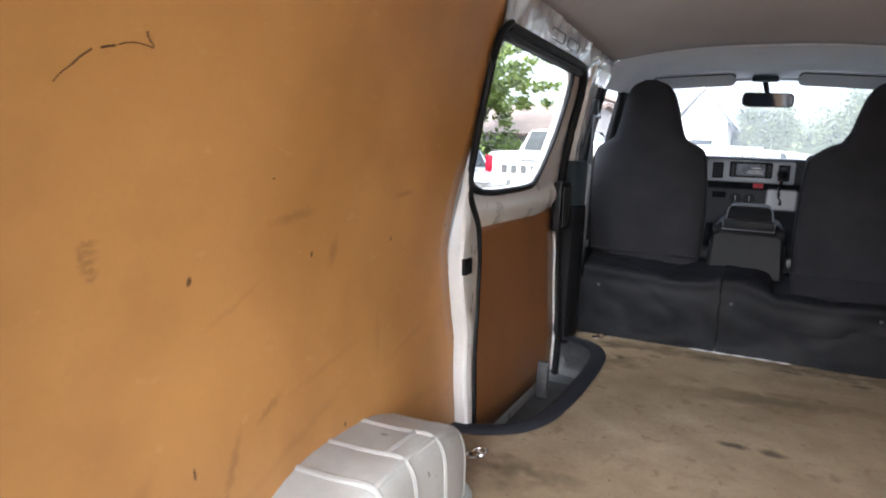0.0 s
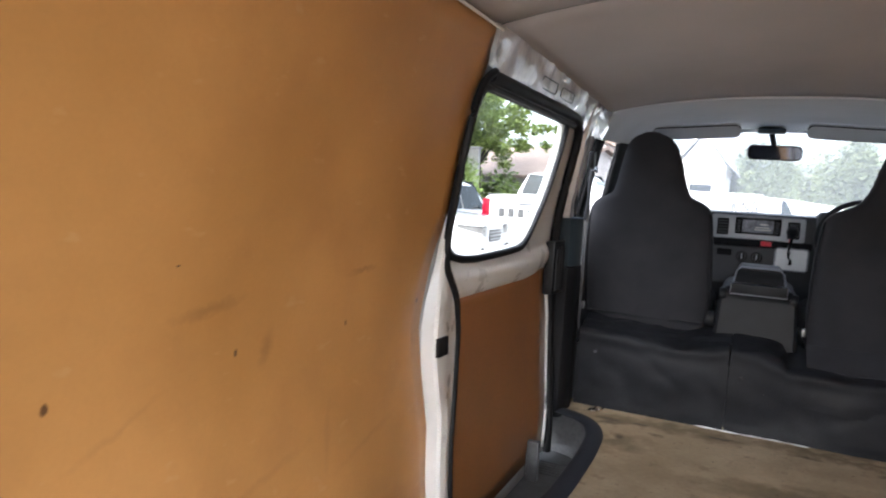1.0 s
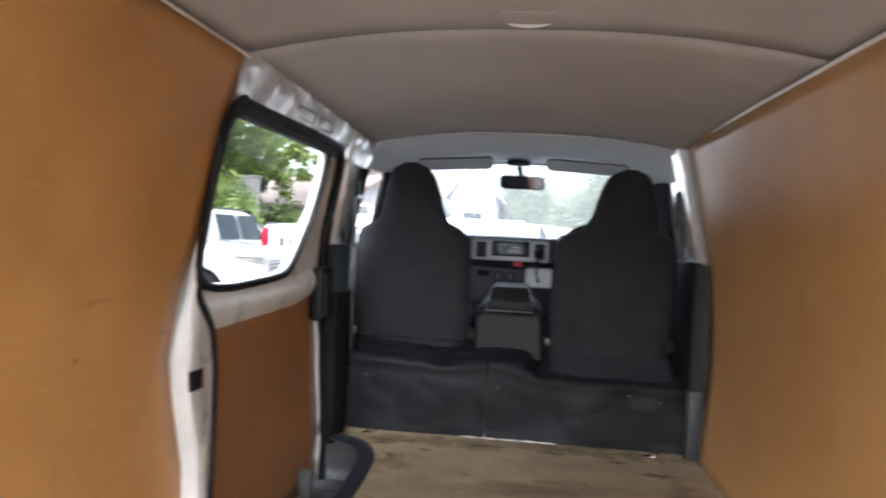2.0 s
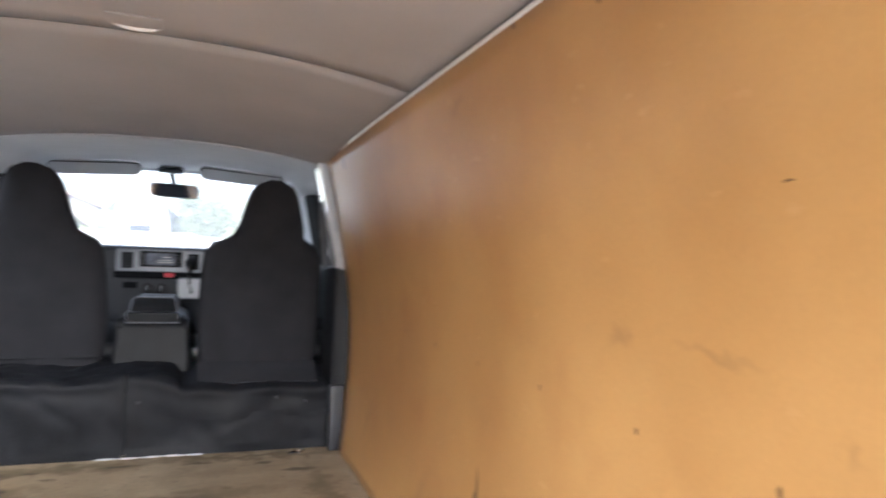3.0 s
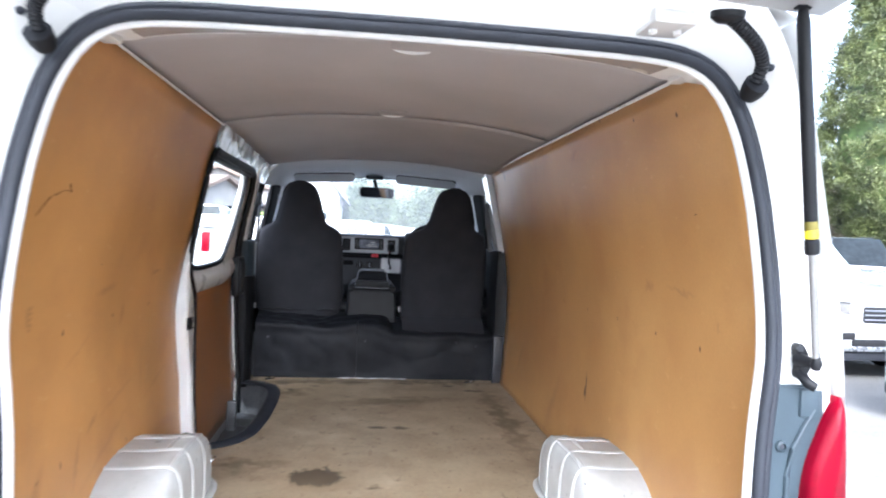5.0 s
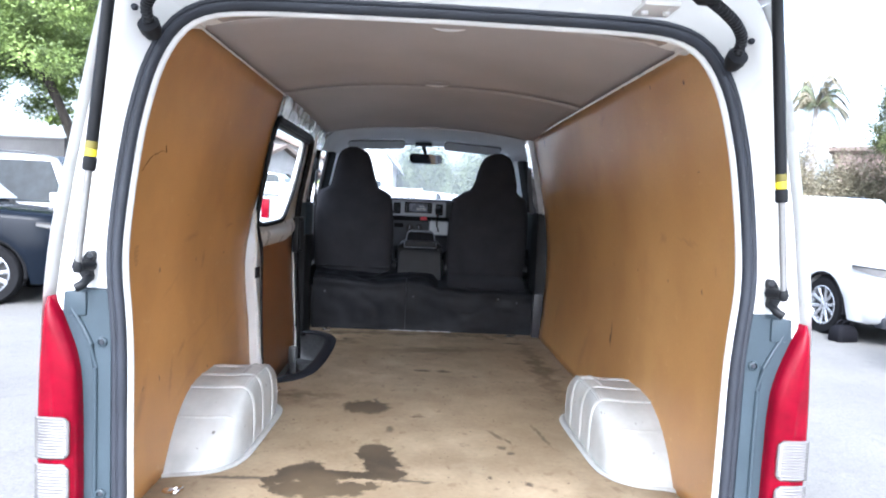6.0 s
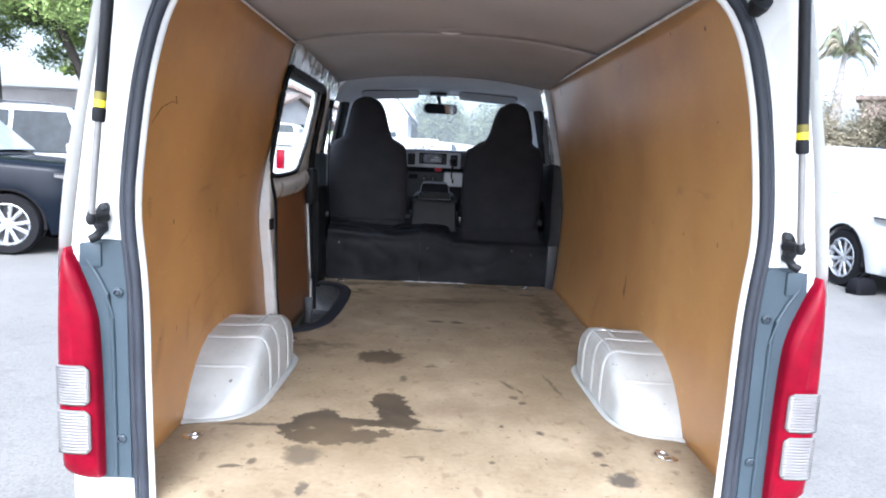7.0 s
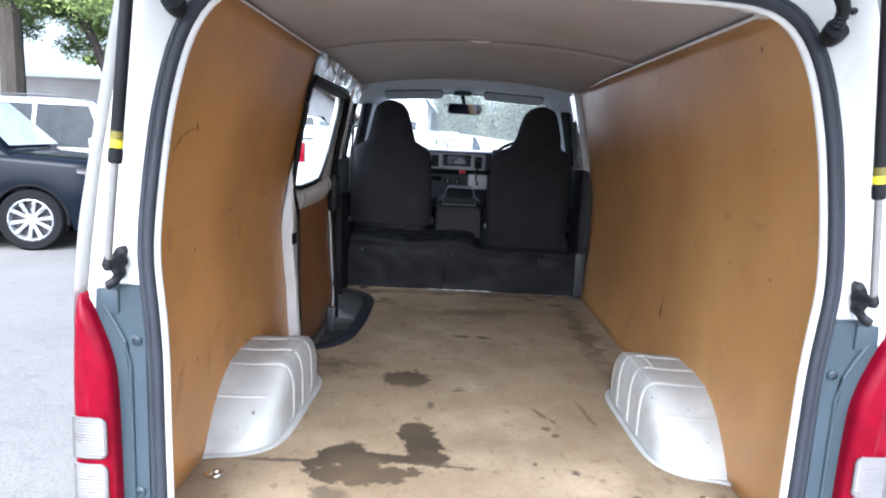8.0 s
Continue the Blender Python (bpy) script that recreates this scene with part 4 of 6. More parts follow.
post = thing("pillar_left", "white metal pillar behind the sliding door with black pad", "pillar", kind="structure")
PROUD = lambda z: lerp([(0.60, 0.042), (1.16, 0.042), (1.225, 0.036), (1.31, 0.018), (1.45, 0.010)], z)
POST_REAR = lambda z: lerp([(0.60, 1.522), (0.756, 1.519), (0.918, 1.532), (1.066, 1.492), (1.149, 1.482), (1.225, 1.492), (1.31, 1.515), (1.45, 1.518)], z)
POST_FRONT = lambda z: lerp([(0.60, 1.585), (0.808, 1.602), (0.953, 1.627), (1.104, 1.632), (1.214, 1.601), (1.26, 1.565), (1.309, 1.530), (1.45, 1.528)], z)
rows = []
for z in np.linspace(0.60, 1.44, 34):
    a, b, d = POST_REAR(z), POST_FRONT(z), PROUD(z)
    rows.append([(-(wall_x(z) - o), y, z) for y, o in ((a + 0.006, -0.004), (a, d * 0.8), (a + 0.006, d), (a + (b - a) * 0.45, d + 0.002), (a + (b - a) * 0.55, d - 0.006), (b, d * 0.72), (b + 0.02, -0.004))])
part("face", loft(rows, closed=False), LIP, post)
zs = np.linspace(1.083, 1.131, 5)
part("pad", loft([[(-(wall_x(z) - PROUD(z) - 0.006), y, z) for y in np.linspace(POST_REAR(z) + 0.004, POST_REAR(z) + 0.058, 6)] + [(-(wall_x(z) - PROUD(z) + 0.004), y, z) for y in np.linspace(POST_REAR(z) + 0.058, POST_REAR(z) + 0.004, 6)] for z in zs]), BLACK, post, "black rubber pad")

header = thing("door_header", "white metal rail over the sliding door, glossy plastic film", "rail", kind="structure")
bm = bmesh.new()
rows = []
for k in range(9):
    f = k / 8
    z = 1.745 + 0.155 * f
    rows.append([(-(wall_x(z) + 0.004 - 0.012 * math.sin(math.pi * f) + 0.010 * noise.noise((y * 9, z * 14, 1)) + 0.004 * noise.noise((y * 25, z * 30, 4))), y, z) for y in np.linspace(1.515, 2.92, 60)])
part("film_covered_face", loft(rows, closed=False, bm=bm), WRAP, header)
for y in (2.00, 2.20):
    part("pressed_slot", tube([(-(wall_x(z) - 0.010), yy, z) for yy, z in rounded(y - 0.075, y + 0.075, 1.806, 1.838, 0.01, 3)], 0.0016, 6, closed=True), GREYTRIM, header)
part("channel", tube([(-0.690, y, 1.748) for y in np.linspace(1.56, 2.62, 8)], 0.008, 8), BLACK, header, "black rubber channel")

# step well
well = thing("step_well", "recessed metal door step with rubber-edged rim", "step", kind="structure")
rim = resample([(x, y) for x, y in WELL], 50)
part("rubber_rim", tube([(x, y, FZ + 0.004) for x, y in rim], 0.032, 12, flat=0.36), RUBBER, well, "black rubber edging")
part("side", loft([[(x, y, FZ - 0.005) for x, y in rim], [(x - 0.02, y, 0.44) for x, y in rim]], closed=False), STEEL, well)
part("tread", prism([(x - 0.0, y) for x, y in rim], 0.01, pose(0, 0, 0.44)), STEEL, well, "bare metal tread")
for k in range(6):
    part("tread_rib", box(-0.75, -0.60, 2.42 + 0.022 * k, 2.43 + 0.022 * k, 0.45, 0.456, 0.002), STEEL, well)
part("bracket", box(-0.745, -0.70, 2.33, 2.36, 0.45, 0.60, 0.006), STEEL, well, "bare metal bracket")


# ---- front pillars and trims ----
pl = thing("pillar_front_left", "black plastic pillar trim with seat belt, beside the passenger seat", "pillar", kind="structure")
part("lower_trim", loft([[(-0.80, 2.645, z), (-0.725, 2.645, z), (-0.708, 2.67, z), (-0.70, 2.76, z), (-0.715, 2.84, z), (-0.80, 2.84, z)] for z in (0.60, 0.9, 1.215)]), BLACK, pl)
part("upper_trim", loft([[(-0.80, 2.648, z), (-0.727 + d, 2.648, z), (-0.710 + d, 2.672, z), (-0.702 + d, 2.76, z), (-0.717, 2.84, z), (-0.80, 2.84, z)] for z, d in ((1.219, 0.0), (1.39, 0.0), (1.405, -0.002), (1.413, -0.010))]), GREYTRIM, pl, "blue-grey upper trim panel")
part("trim_edge", tube([(-0.700, 2.762, z) for z in np.linspace(1.22, 1.405, 6)], 0.004, 6), SILVER, pl, "pale trim edge")
SEAL = resample([(1.56, 1.774), (2.36, 1.777), (2.44, 1.768), (2.488, 1.735), (2.500, 1.66), (2.497, 1.55), (2.505, 1.45), (2.545, 1.32), (2.60, 1.15), (2.622, 1.0), (2.622, 0.75), (2.600, 0.47)], 70)
part("door_seal", tube([(-(wall_x(z) - 0.006), y, z) for y, z in SEAL], 0.017, 10), BLACK, pl, "black hollow rubber door seal")
part("seal_carrier", tube([(-(wall_x(z) - 0.001), y + 0.026 * min(1, max(0, (y - 2.3) / 0.2)), z + 0.004) for y, z in SEAL[28:]], 0.013, 8), DARKTRIM, pl)
REARY = lambda z: lerp([(1.40, 2.655), (1.60, 2.605), (1.78, 2.575), (1.86, 2.56)], z)
FRONTY = lambda z: lerp([(1.40, 2.725), (1.60, 2.68), (1.74, 2.67), (1.82, 2.70), (1.86, 2.78)], z)
rows = []
for z in np.linspace(1.40, 1.86, 24):
    rows.append([(-(wall_x(z) - 0.012 + 0.010 * math.sin(math.pi * f) + 0.006 * noise.noise((f * 5, z * 22, 2)) + 0.045 * max(0, 0.14 - f) / 0.14 + 0.05 * max(0, f - 0.86) / 0.14), REARY(z) + (FRONTY(z) - REARY(z)) * f, z) for f in np.linspace(0, 1, 13)])
solid(part("upper_post", loft(rows, closed=False), WRAP, pl, "film-wrapped white upper post"), 0.006, 0)
part("belt_slot", prism([(2.69, 1.43), (2.715, 1.43), (2.712, 1.56), (2.70, 1.575)], 0.006, Matrix.Translation((-0.728, 0, 0)) @ UP_YZ), DARKTRIM, pl, "dark belt slot")
part("belt", tube([(-0.682, 2.765, 1.66), (-0.688, 2.768, 1.58), (-0.690, 2.765, 1.50), (-0.694, 2.768, 1.40)], [0.006, 0.010, 0.006, 0.014], 6, flat=0.35), DARKTRIM, pl, "dark twisted belt webbing")
anchor = part("belt_anchor", box(-0.70, -0.675, 2.735, 2.785, 1.615, 1.685, 0.010), BLACK, pl, "black belt guide")
part("buckle", tube([(-0.678, 2.75, 1.612), (-0.672, 2.79, 1.605), (-0.675, 2.80, 1.625)], 0.005, 6), CHROME, anchor)

pr = thing("pillar_front_right", "dark plastic pillar trim below a white post, beside the driver seat", "pillar", kind="structure")
part("lower_trim", loft([[(0.79, 2.775, z), (0.757, 2.775, z), (0.712, 2.80, z), (0.70, 2.92, z), (0.70, 2.98, z), (0.79, 2.98, z)] for z in (0.60, 0.88)]), DARKTRIM, pr)
part("upper_trim", loft([[(0.79, 2.778, z), (0.759, 2.778, z), (0.712, 2.803, z), (0.698, 2.92, z), (0.70, 2.98, z), (0.79, 2.98, z)] for z in (0.884, 1.1, 1.395, 1.408)]), BLACK, pr)
part("upper_post", loft([[(wall_x(z) + 0.03, 2.785, z), (wall_x(z) - 0.012, 2.785, z), (wall_x(z) - 0.035, 2.81, z), (wall_x(z) - 0.035, 2.95, z), (wall_x(z) + 0.03, 2.96, z)] for z in np.linspace(1.40, 1.90, 8)]), WRAP, pr, "white upper post")
part("belt", tube([(0.66, 2.91, 1.70), (0.675, 2.93, 1.52), (0.69, 2.93, 1.40)], 0.014, 6, flat=0.3), DARKTRIM, pr, "dark belt webbing")
part("belt_anchor", box(0.655, 0.69, 2.88, 2.915, 1.66, 1.73, 0.01), BLACK, pr)
part("grab_handle", tube([(0.69, 3.02, 1.72), (0.672, 3.03, 1.69), (0.68, 3.03, 1.55), (0.70, 3.02, 1.50)], 0.010, 8), DARKTRIM, pr)


# ---- bulkhead under the seats, vinyl mat draped over it ----
bulk = thing("seat_platform", "black vinyl mat draped over the seat platform, creased", "mat", kind="structure")
def mat_sheet(xa, xb):
    path = [(2.815, FZ + 0.004), (2.818, 0.70), (2.822, 0.80), (2.826, 0.86), (2.834, 0.895), (2.824, 0.912), (2.826, 0.928), (2.85, 0.942), (2.90, 0.952), (2.96, 0.968), (3.02, 0.992), (3.10, 1.0)]
    py = resample(path, 44)
    rows = []
    for k, (y, z) in enumerate(py):
        row = []
        for x in np.linspace(xa, xb, 46):
            w = noise.noise((x * 3.2 + z * 1.5, z * 4.0, 3.3)) * 0.020 + max(0, noise.noise((x * 6 - z * 7, z * 5 + 4, 1.7))) * 0.016 - abs(noise.noise((x * 4 + z * 6, z * 6 - x * 3, 5.7))) * 0.010 + noise.noise((x * 16, z * 16, 8.1)) * 0.003
            sag = 0.014 * math.sin(x * 7 + 1.0) * max(0, (z - 0.85) / 0.1) + 0.030 * noise.noise((x * 5, 7, 2)) + 0.014 * noise.noise((x * 14, y * 30, 5))
            row.append((x, y + w * (0.2 if k < 2 else 1), z + ((sag * 0.8 if x < 0.08 else min(sag, 0) * 0.4) - 0.04 * min(1, max(0, x / 0.10)) if k > 12 else 0)))
        rows.append(row)
    return loft(rows, closed=False)


part("mat", mat_sheet(-0.70, -0.1085), VINYL, bulk)
part("mat", mat_sheet(-0.1035, 0.715), VINYL, bulk)
part("foam_edge", tube([(x, 2.812 + 0.004 * noise.noise((x * 8, 0, 0)), FZ + 0.005) for x in np.linspace(-0.21, 0.19, 20)], [0.001 + 0.0036 * abs(math.sin(k * 0.8)) for k in range(20)], 8, flat=0.8), PAPER, bulk, "white foam underlay edge")
part("corner_flap", box(0.70, 0.762, 2.755, 2.80, FZ, 0.90, 0.008), DARKTRIM, bulk)
part("platform", box(-0.74, 0.76, 2.88, 3.6, 0.40, 0.87), DARKTRIM, bulk)
for x, z in ((-0.62, 0.86), (-0.06, 0.845), (0.48, 0.85), (0.60, 0.83)):
    part("stud", lathe([(0, 0.004), (0.005, 0.003), (0.007, 0)], 10, Matrix.Translation((x, 2.803, z)) @ UP_XZ), DARKTRIM, bulk, "small press stud")
cab_floor = part("cab_floor", box(-0.78, 0.78, 3.6, 4.42, 0.50, 0.56), DARKTRIM)
tagged(cab_floor, "dark cab floor covering", "floor", kind="structure")


# ---- front seats ----
def seat(cx, hw, low, hx):
    s = thing("front_seat", "charcoal cloth front seat with one-piece headrest, seen from behind", "seat", "front seats", at=(cx, 0, 0))
    W = [(low, 0.90), (low + 0.03, 0.97), (1.05, 1.0), (1.20, 1.0), (1.33, 0.985), (1.41, 0.96), (1.455, 0.94), (1.485, 0.89), (1.503, 0.80), (1.515, 0.68), (1.53, 0.59), (1.55, 0.56), (1.60, 0.505), (1.65, 0.462), (1.71, 0.395), (1.735, 0.345), (1.755, 0.27), (1.767, 0.16), (1.772, 0.05)]
    zs = list(np.linspace(low, 1.44, 22)) + list(np.linspace(1.455, 1.70, 22)) + [1.712, 1.724, 1.737, 1.749, 1.758, 1.766, 1.770, 1.772]
    rings = []
    for z in zs:
        w = float(np.mean([lerp(W, z + d) for d in (-0.006, 0, 0.006)])) * hw
        d = lerp([(low, 0.05), (low + 0.05, 0.085), (1.3, 0.085), (1.5, 0.07), (1.6, 0.062), (1.712, 0.055), (1.757, 0.035), (1.772, 0.008)], z)
        yb = 2.985 - 0.235 * (z - 1.0)
        ring = []
        for k in range(36):
            a = 2 * math.pi * k / 36
            c, sn = math.cos(a), math.sin(a)
            px = w * abs(c) ** 0.55 * (1 if c > 0 else -1)
            py = d * abs(sn) ** 0.62 * (1 if sn > 0 else -1)
            crease = 0.006 * noise.noise((px * 8, z * 6, cx * 9))
            ring.append((px + hx * min(1, max(0, (z - 1.46) / 0.12)), yb + d + py + crease, z))
        rings.append(ring)
    part("backrest", loft(rings), FABRIC, s)
    for sx in (-1, 1):
        part("piping", tube([(sx * 0.985 * hw * lerp(W, z), 2.985 - 0.235 * (z - 1.0) + 0.035, z) for z in np.linspace(low + 0.04, 1.46, 16)], 0.0035, 6), VINYL, s)
    part("lower_skirt", tube([(x, 2.99, low + 0.035) for x in np.linspace(-hw * 0.93, hw * 0.93, 10)], 0.007, 6), VINYL, s)
    part("cushion", box(-hw, hw, 3.05, 3.55, 0.95, 1.10, 0.05, 3), FABRIC, s)
    part("recliner", lathe([(0.0, -0.02), (0.032, -0.018), (0.035, 0.0), (0.032, 0.018), (0.0, 0.02)], 16, pose(hw + 0.005, 3.05, 1.02, 0, 90, 0)), BLACK, s, "black recliner cover")
    part("lever", box(-hw - 0.012, -hw + 0.005, 2.99, 3.02, 1.0, 1.035, 0.006), STEEL, s, "bare metal belt buckle bracket")
    if low < 0.95:
        part("skirt", loft([[(x, y + 0.004 * noise.noise((x * 9, z * 9, 3)), z) for x in np.linspace(-hw * 0.96, hw * 0.96, 20)] for y, z in ((2.985, low + 0.075), (2.955, low + 0.05), (2.905, low + 0.022), (2.872, low + 0.004), (2.868, low - 0.02))], closed=False), FABRIC, s, "cloth skirt tucked behind the seat")
    return s


seat(-0.468, 0.260, 0.965, 0.0)
seat(0.411, 0.262, 0.902, 0.030)

# ---- centre console box ----
con = thing("centre_console", "dark plastic console box with silver-edged lid between the seats", "console", at=(-0.028, 0, 0))
bm = loft([[(sx * w, y, z) for sx, y in ((-1, 2.985 + s), (-0.9, 2.97 + s), (0.9, 2.97 + s), (1, 2.985 + s), (1, 3.40), (-1, 3.40))] for z, w, s in ((0.94, 0.158, 0), (0.98, 0.156, 0.004), (1.06, 0.151, 0.012), (1.12, 0.148, 0.018), (1.15, 0.142, 0.026), (1.167, 0.130, 0.036), (1.176, 0.112, 0.05), (1.18, 0.10, 0.07))])
part("box", bm, CONSOLE, con)
bm = loft([[(-w, y0, z), (-w * 0.93, y0 - 0.008, z), (w * 0.93, y0 - 0.008, z), (w, y0, z), (w, 3.34, z), (-w, 3.34, z)] for z, w, y0 in ((1.178, 0.098, 3.035), (1.21, 0.094, 3.045), (1.235, 0.088, 3.06), (1.248, 0.074, 3.09))])
part("lid", bm, CONSOLE, con)
part("hinge_block", box(-0.104, 0.104, 2.968, 3.03, 1.146, 1.190, 0.006), CONSOLE, con)
part("lid_edge", tube([(-0.104, 2.972, 1.188), (-0.104, 2.966, 1.148), (0.104, 2.966, 1.148), (0.104, 2.972, 1.188)], 0.0028, 8), SILVER, con, "silver trim line")
part("lid_rim", tube([(-0.096, 3.03, 1.19), (-0.089, 3.055, 1.233), (-0.074, 3.08, 1.249), (0.074, 3.08, 1.249), (0.089, 3.055, 1.233), (0.096, 3.03, 1.19)], 0.004, 8), SILVER, con, "silver rim")
for sx in (-1, 1):
    part("hinge_shoulder", lathe([(0, -0.016), (0.026, -0.014), (0.030, 0), (0.026, 0.014), (0, 0.016)], 16, pose(sx * 0.130, 3.012, 1.135, 0, 90, 0)), CONSOLE, con)

# ---- dashboard ----
dash = thing("dashboard", "grey dashboard with silver centre panel, seen between the seats", "dashboard")
rows = []
for y, z in ((3.86, 1.00), (3.85, 1.12), (3.83, 1.24), (3.83, 1.32), (3.85, 1.345), (3.845, 1.44), (3.862, 1.458), (4.0, 1.466), (4.2, 1.45), (4.42, 1.41)):
    rows.append([(x, y + 0.05 * (x / 0.75) ** 4, z) for x in np.linspace(-0.75, 0.75, 25)])
solid(part("body", loft(rows, closed=False), DASHGREY, dash), 0.02, 0)
part("centre_panel", prism(rounded(-0.275, 0.165, 1.332, 1.458, 0.015), 0.02, Matrix.Translation((0, 3.842, 0)) @ UP_XZ, bev=0.006), SILVER, dash, "silver centre panel")
hu = part("head_unit", prism(rounded(-0.159, 0.055, 1.362, 1.447, 0.008), 0.012, Matrix.Translation((0, 3.822, 0)) @ UP_XZ, bev=0.004), MATTE, dash, "double-height black radio")
part("screen", prism(rounded(-0.125, 0.020, 1.372, 1.437, 0.004), 0.003, Matrix.Translation((0, 3.810, 0)) @ UP_XZ), SCREEN, hu, "dark reflective screen")
for x0 in (-0.246, 0.084):
    v = part("air_vent", prism(rounded(x0, x0 + 0.056, 1.352, 1.438, 0.006), 0.006, Matrix.Translation((0, 3.823, 0)) @ UP_XZ), MATTE, dash, "black louvred vent")
    for k in range(5):
        part("louvre", box(x0 + 0.005, x0 + 0.051, 3.808, 3.820, 1.362 + 0.015 * k, 1.366 + 0.015 * k), DASHGREY, v)
part("shelf_strip", box(-0.28, 0.20, 3.795, 3.84, 1.300, 1.335, 0.008), MATTE, dash)
part("hazard_switch", box(-0.032, 0.018, 3.788, 3.80, 1.308, 1.334, 0.004), SIGNRED, dash, "red hazard switch")
part("lower_panel", prism(rounded(-0.26, 0.06, 1.10, 1.296, 0.015), 0.02, Matrix.Translation((0, 3.84, 0)) @ UP_XZ, bev=0.005), DASHGREY, dash)
part("ash_slot", box(-0.235, -0.165, 3.812, 3.825, 1.245, 1.278, 0.004), MATTE, dash)
for x in (-0.115, -0.045):
    k = part("knob", lathe([(0, 0.022), (0.018, 0.022), (0.021, 0.004), (0.028, 0.003), (0.029, 0.0)], 20, Matrix.Translation((x, 3.82, 1.245)) @ UP_XZ), BLACK, dash, "round heater knob")
    part("pointer", box(x - 0.003, x + 0.003, 3.794, 3.80, 1.235, 1.262), SILVER, k)
gate_panel = part("gear_panel", prism(rounded(0.037, 0.186, 1.195, 1.308, 0.015), 0.03, Matrix.Translation((0, 3.80, 0)) @ UP_XZ, bev=0.006), PAPER, dash, "pale gear-lever surround")
part("gear_slot", tube([(0.098, 3.766, 1.292), (0.096, 3.766, 1.262), (0.108, 3.766, 1.252), (0.108, 3.766, 1.225)], 0.008, 6, flat=0.5), MATTE, gate_panel, "black stepped slot")
part("gear_lever", tube([(0.095, 3.77, 1.285), (0.102, 3.70, 1.37)], 0.008, 8), CHROME, gate_panel)
part("gear_knob", lathe([(0, 0.034), (0.018, 0.029), (0.027, 0.008), (0.024, -0.014), (0.013, -0.028), (0, -0.03)], 16, pose(0.102, 3.69, 1.389, 35)), BLACK, gate_panel, "round dark knob")
for k in range(5):
    part("radio_button", box(-0.150, -0.134, 3.806, 3.812, 1.372 + 0.013 * k, 1.380 + 0.013 * k, 0.002), DASHGREY, hu)
    part("radio_button", box(0.029, 0.046, 3.806, 3.812, 1.372 + 0.013 * k, 1.380 + 0.013 * k, 0.002), DASHGREY, hu)
for za, xa, xb in ((1.385, -0.070, 0.010), (1.396, -0.065, 0.0), (1.412, -0.045, -0.005)):
    part("display_bar", box(xa, xb, 3.805, 3.8075, za, za + 0.006), SILVER, hu, "pale unreadable display line")
part("panel_rim", tube([(x, 3.822, z) for x, z in rounded(-0.268, 0.158, 1.338, 1.452, 0.014)], 0.0035, 6, closed=True), SILVER, dash, "pale rim of the centre panel")
part("gear_rim", tube([(x, 3.769, z) for x, z in rounded(0.039, 0.184, 1.197, 1.306, 0.014)], 0.004, 6, closed=True), SILVER, gate_panel, "silver rim")
part("binnacle", box(0.21, 0.60, 3.78, 3.98, 1.34, 1.50, 0.04, 3), DASHGREY, dash)
part("gauge_face", box(0.225, 0.58, 3.772, 3.784, 1.36, 1.47, 0.004), SCREEN, dash)
for sx in (-1, 1):
    dp = thing("door_trim", "dark grey front door lining with armrest", "door trim", "front door linings", kind="structure")
    part("panel", box(min(sx * 0.735, sx * 0.785), max(sx * 0.735, sx * 0.785), 2.99, 4.36, 0.52, 1.405, 0.012), DARKTRIM, dp)
    part("armrest", box(min(sx * 0.68, sx * 0.74), max(sx * 0.68, sx * 0.74), 3.25, 3.85, 1.08, 1.15, 0.02), BLACK, dp)
wheel = thing("steering_wheel", "black steering wheel in front of the driver seat", "steering wheel", at=(0.405, 3.60, 1.375))
tilt = pose(0, 0, 0, 62, 0, 0)
part("rim", tube([tilt @ Vector((0.205 * math.cos(a), 0.205 * math.sin(a), 0)) for a in np.linspace(0, 2 * math.pi, 41)[:-1]], 0.012, 10, closed=True), BLACK, wheel)
part("hub", lathe([(0, 0.03), (0.06, 0.025), (0.075, 0.0), (0.06, -0.03), (0.0, -0.03)], 20, tilt), BLACK, wheel)
for a in (0, 180, 250, 290):
    part("spoke", tube([tilt @ Vector((0.06 * math.cos(radians(a)), 0.06 * math.sin(radians(a)), 0)), tilt @ Vector((0.20 * math.cos(radians(a)), 0.20 * math.sin(radians(a)), 0))], 0.013, 8, flat=0.6), BLACK, wheel)
part("column", tube([(0, 0, 0), (0, 0.20, -0.10)], 0.04, 10), BLACK, wheel)

# ---- mirror, visors, dome lamp ----
mir = thing("rear_view_mirror", "black-framed rear view mirror hung from the windscreen header", "mirror")
body = rounded(-0.136, 0.136, -0.040, 0.040, 0.030, 6)
mm = pose(-0.010, 4.05, 1.800, 6, 0, 12.5)
part("shell", prism(body, 0.022, mm @ UP_XZ, bev=0.006), BLACK, mir)
part("mirror_face", prism([(x * 0.93, z * 0.84) for x, z in body], 0.002, mm @ Matrix.Translation((0, -0.0225, 0)) @ UP_XZ), MIRROR, mir, "silvered glass")
part("stem", tube([(-0.012, 4.08, 1.80), (-0.016, 4.075, 1.85), (-0.03, 4.06, 1.90)], [0.018, 0.014, 0.016], 10), BLACK, mir)
part("mount", box(-0.10, 0.037, 4.0, 4.06, 1.898, 1.925, 0.008), GREYTRIM, mir, "grey mounting foot")
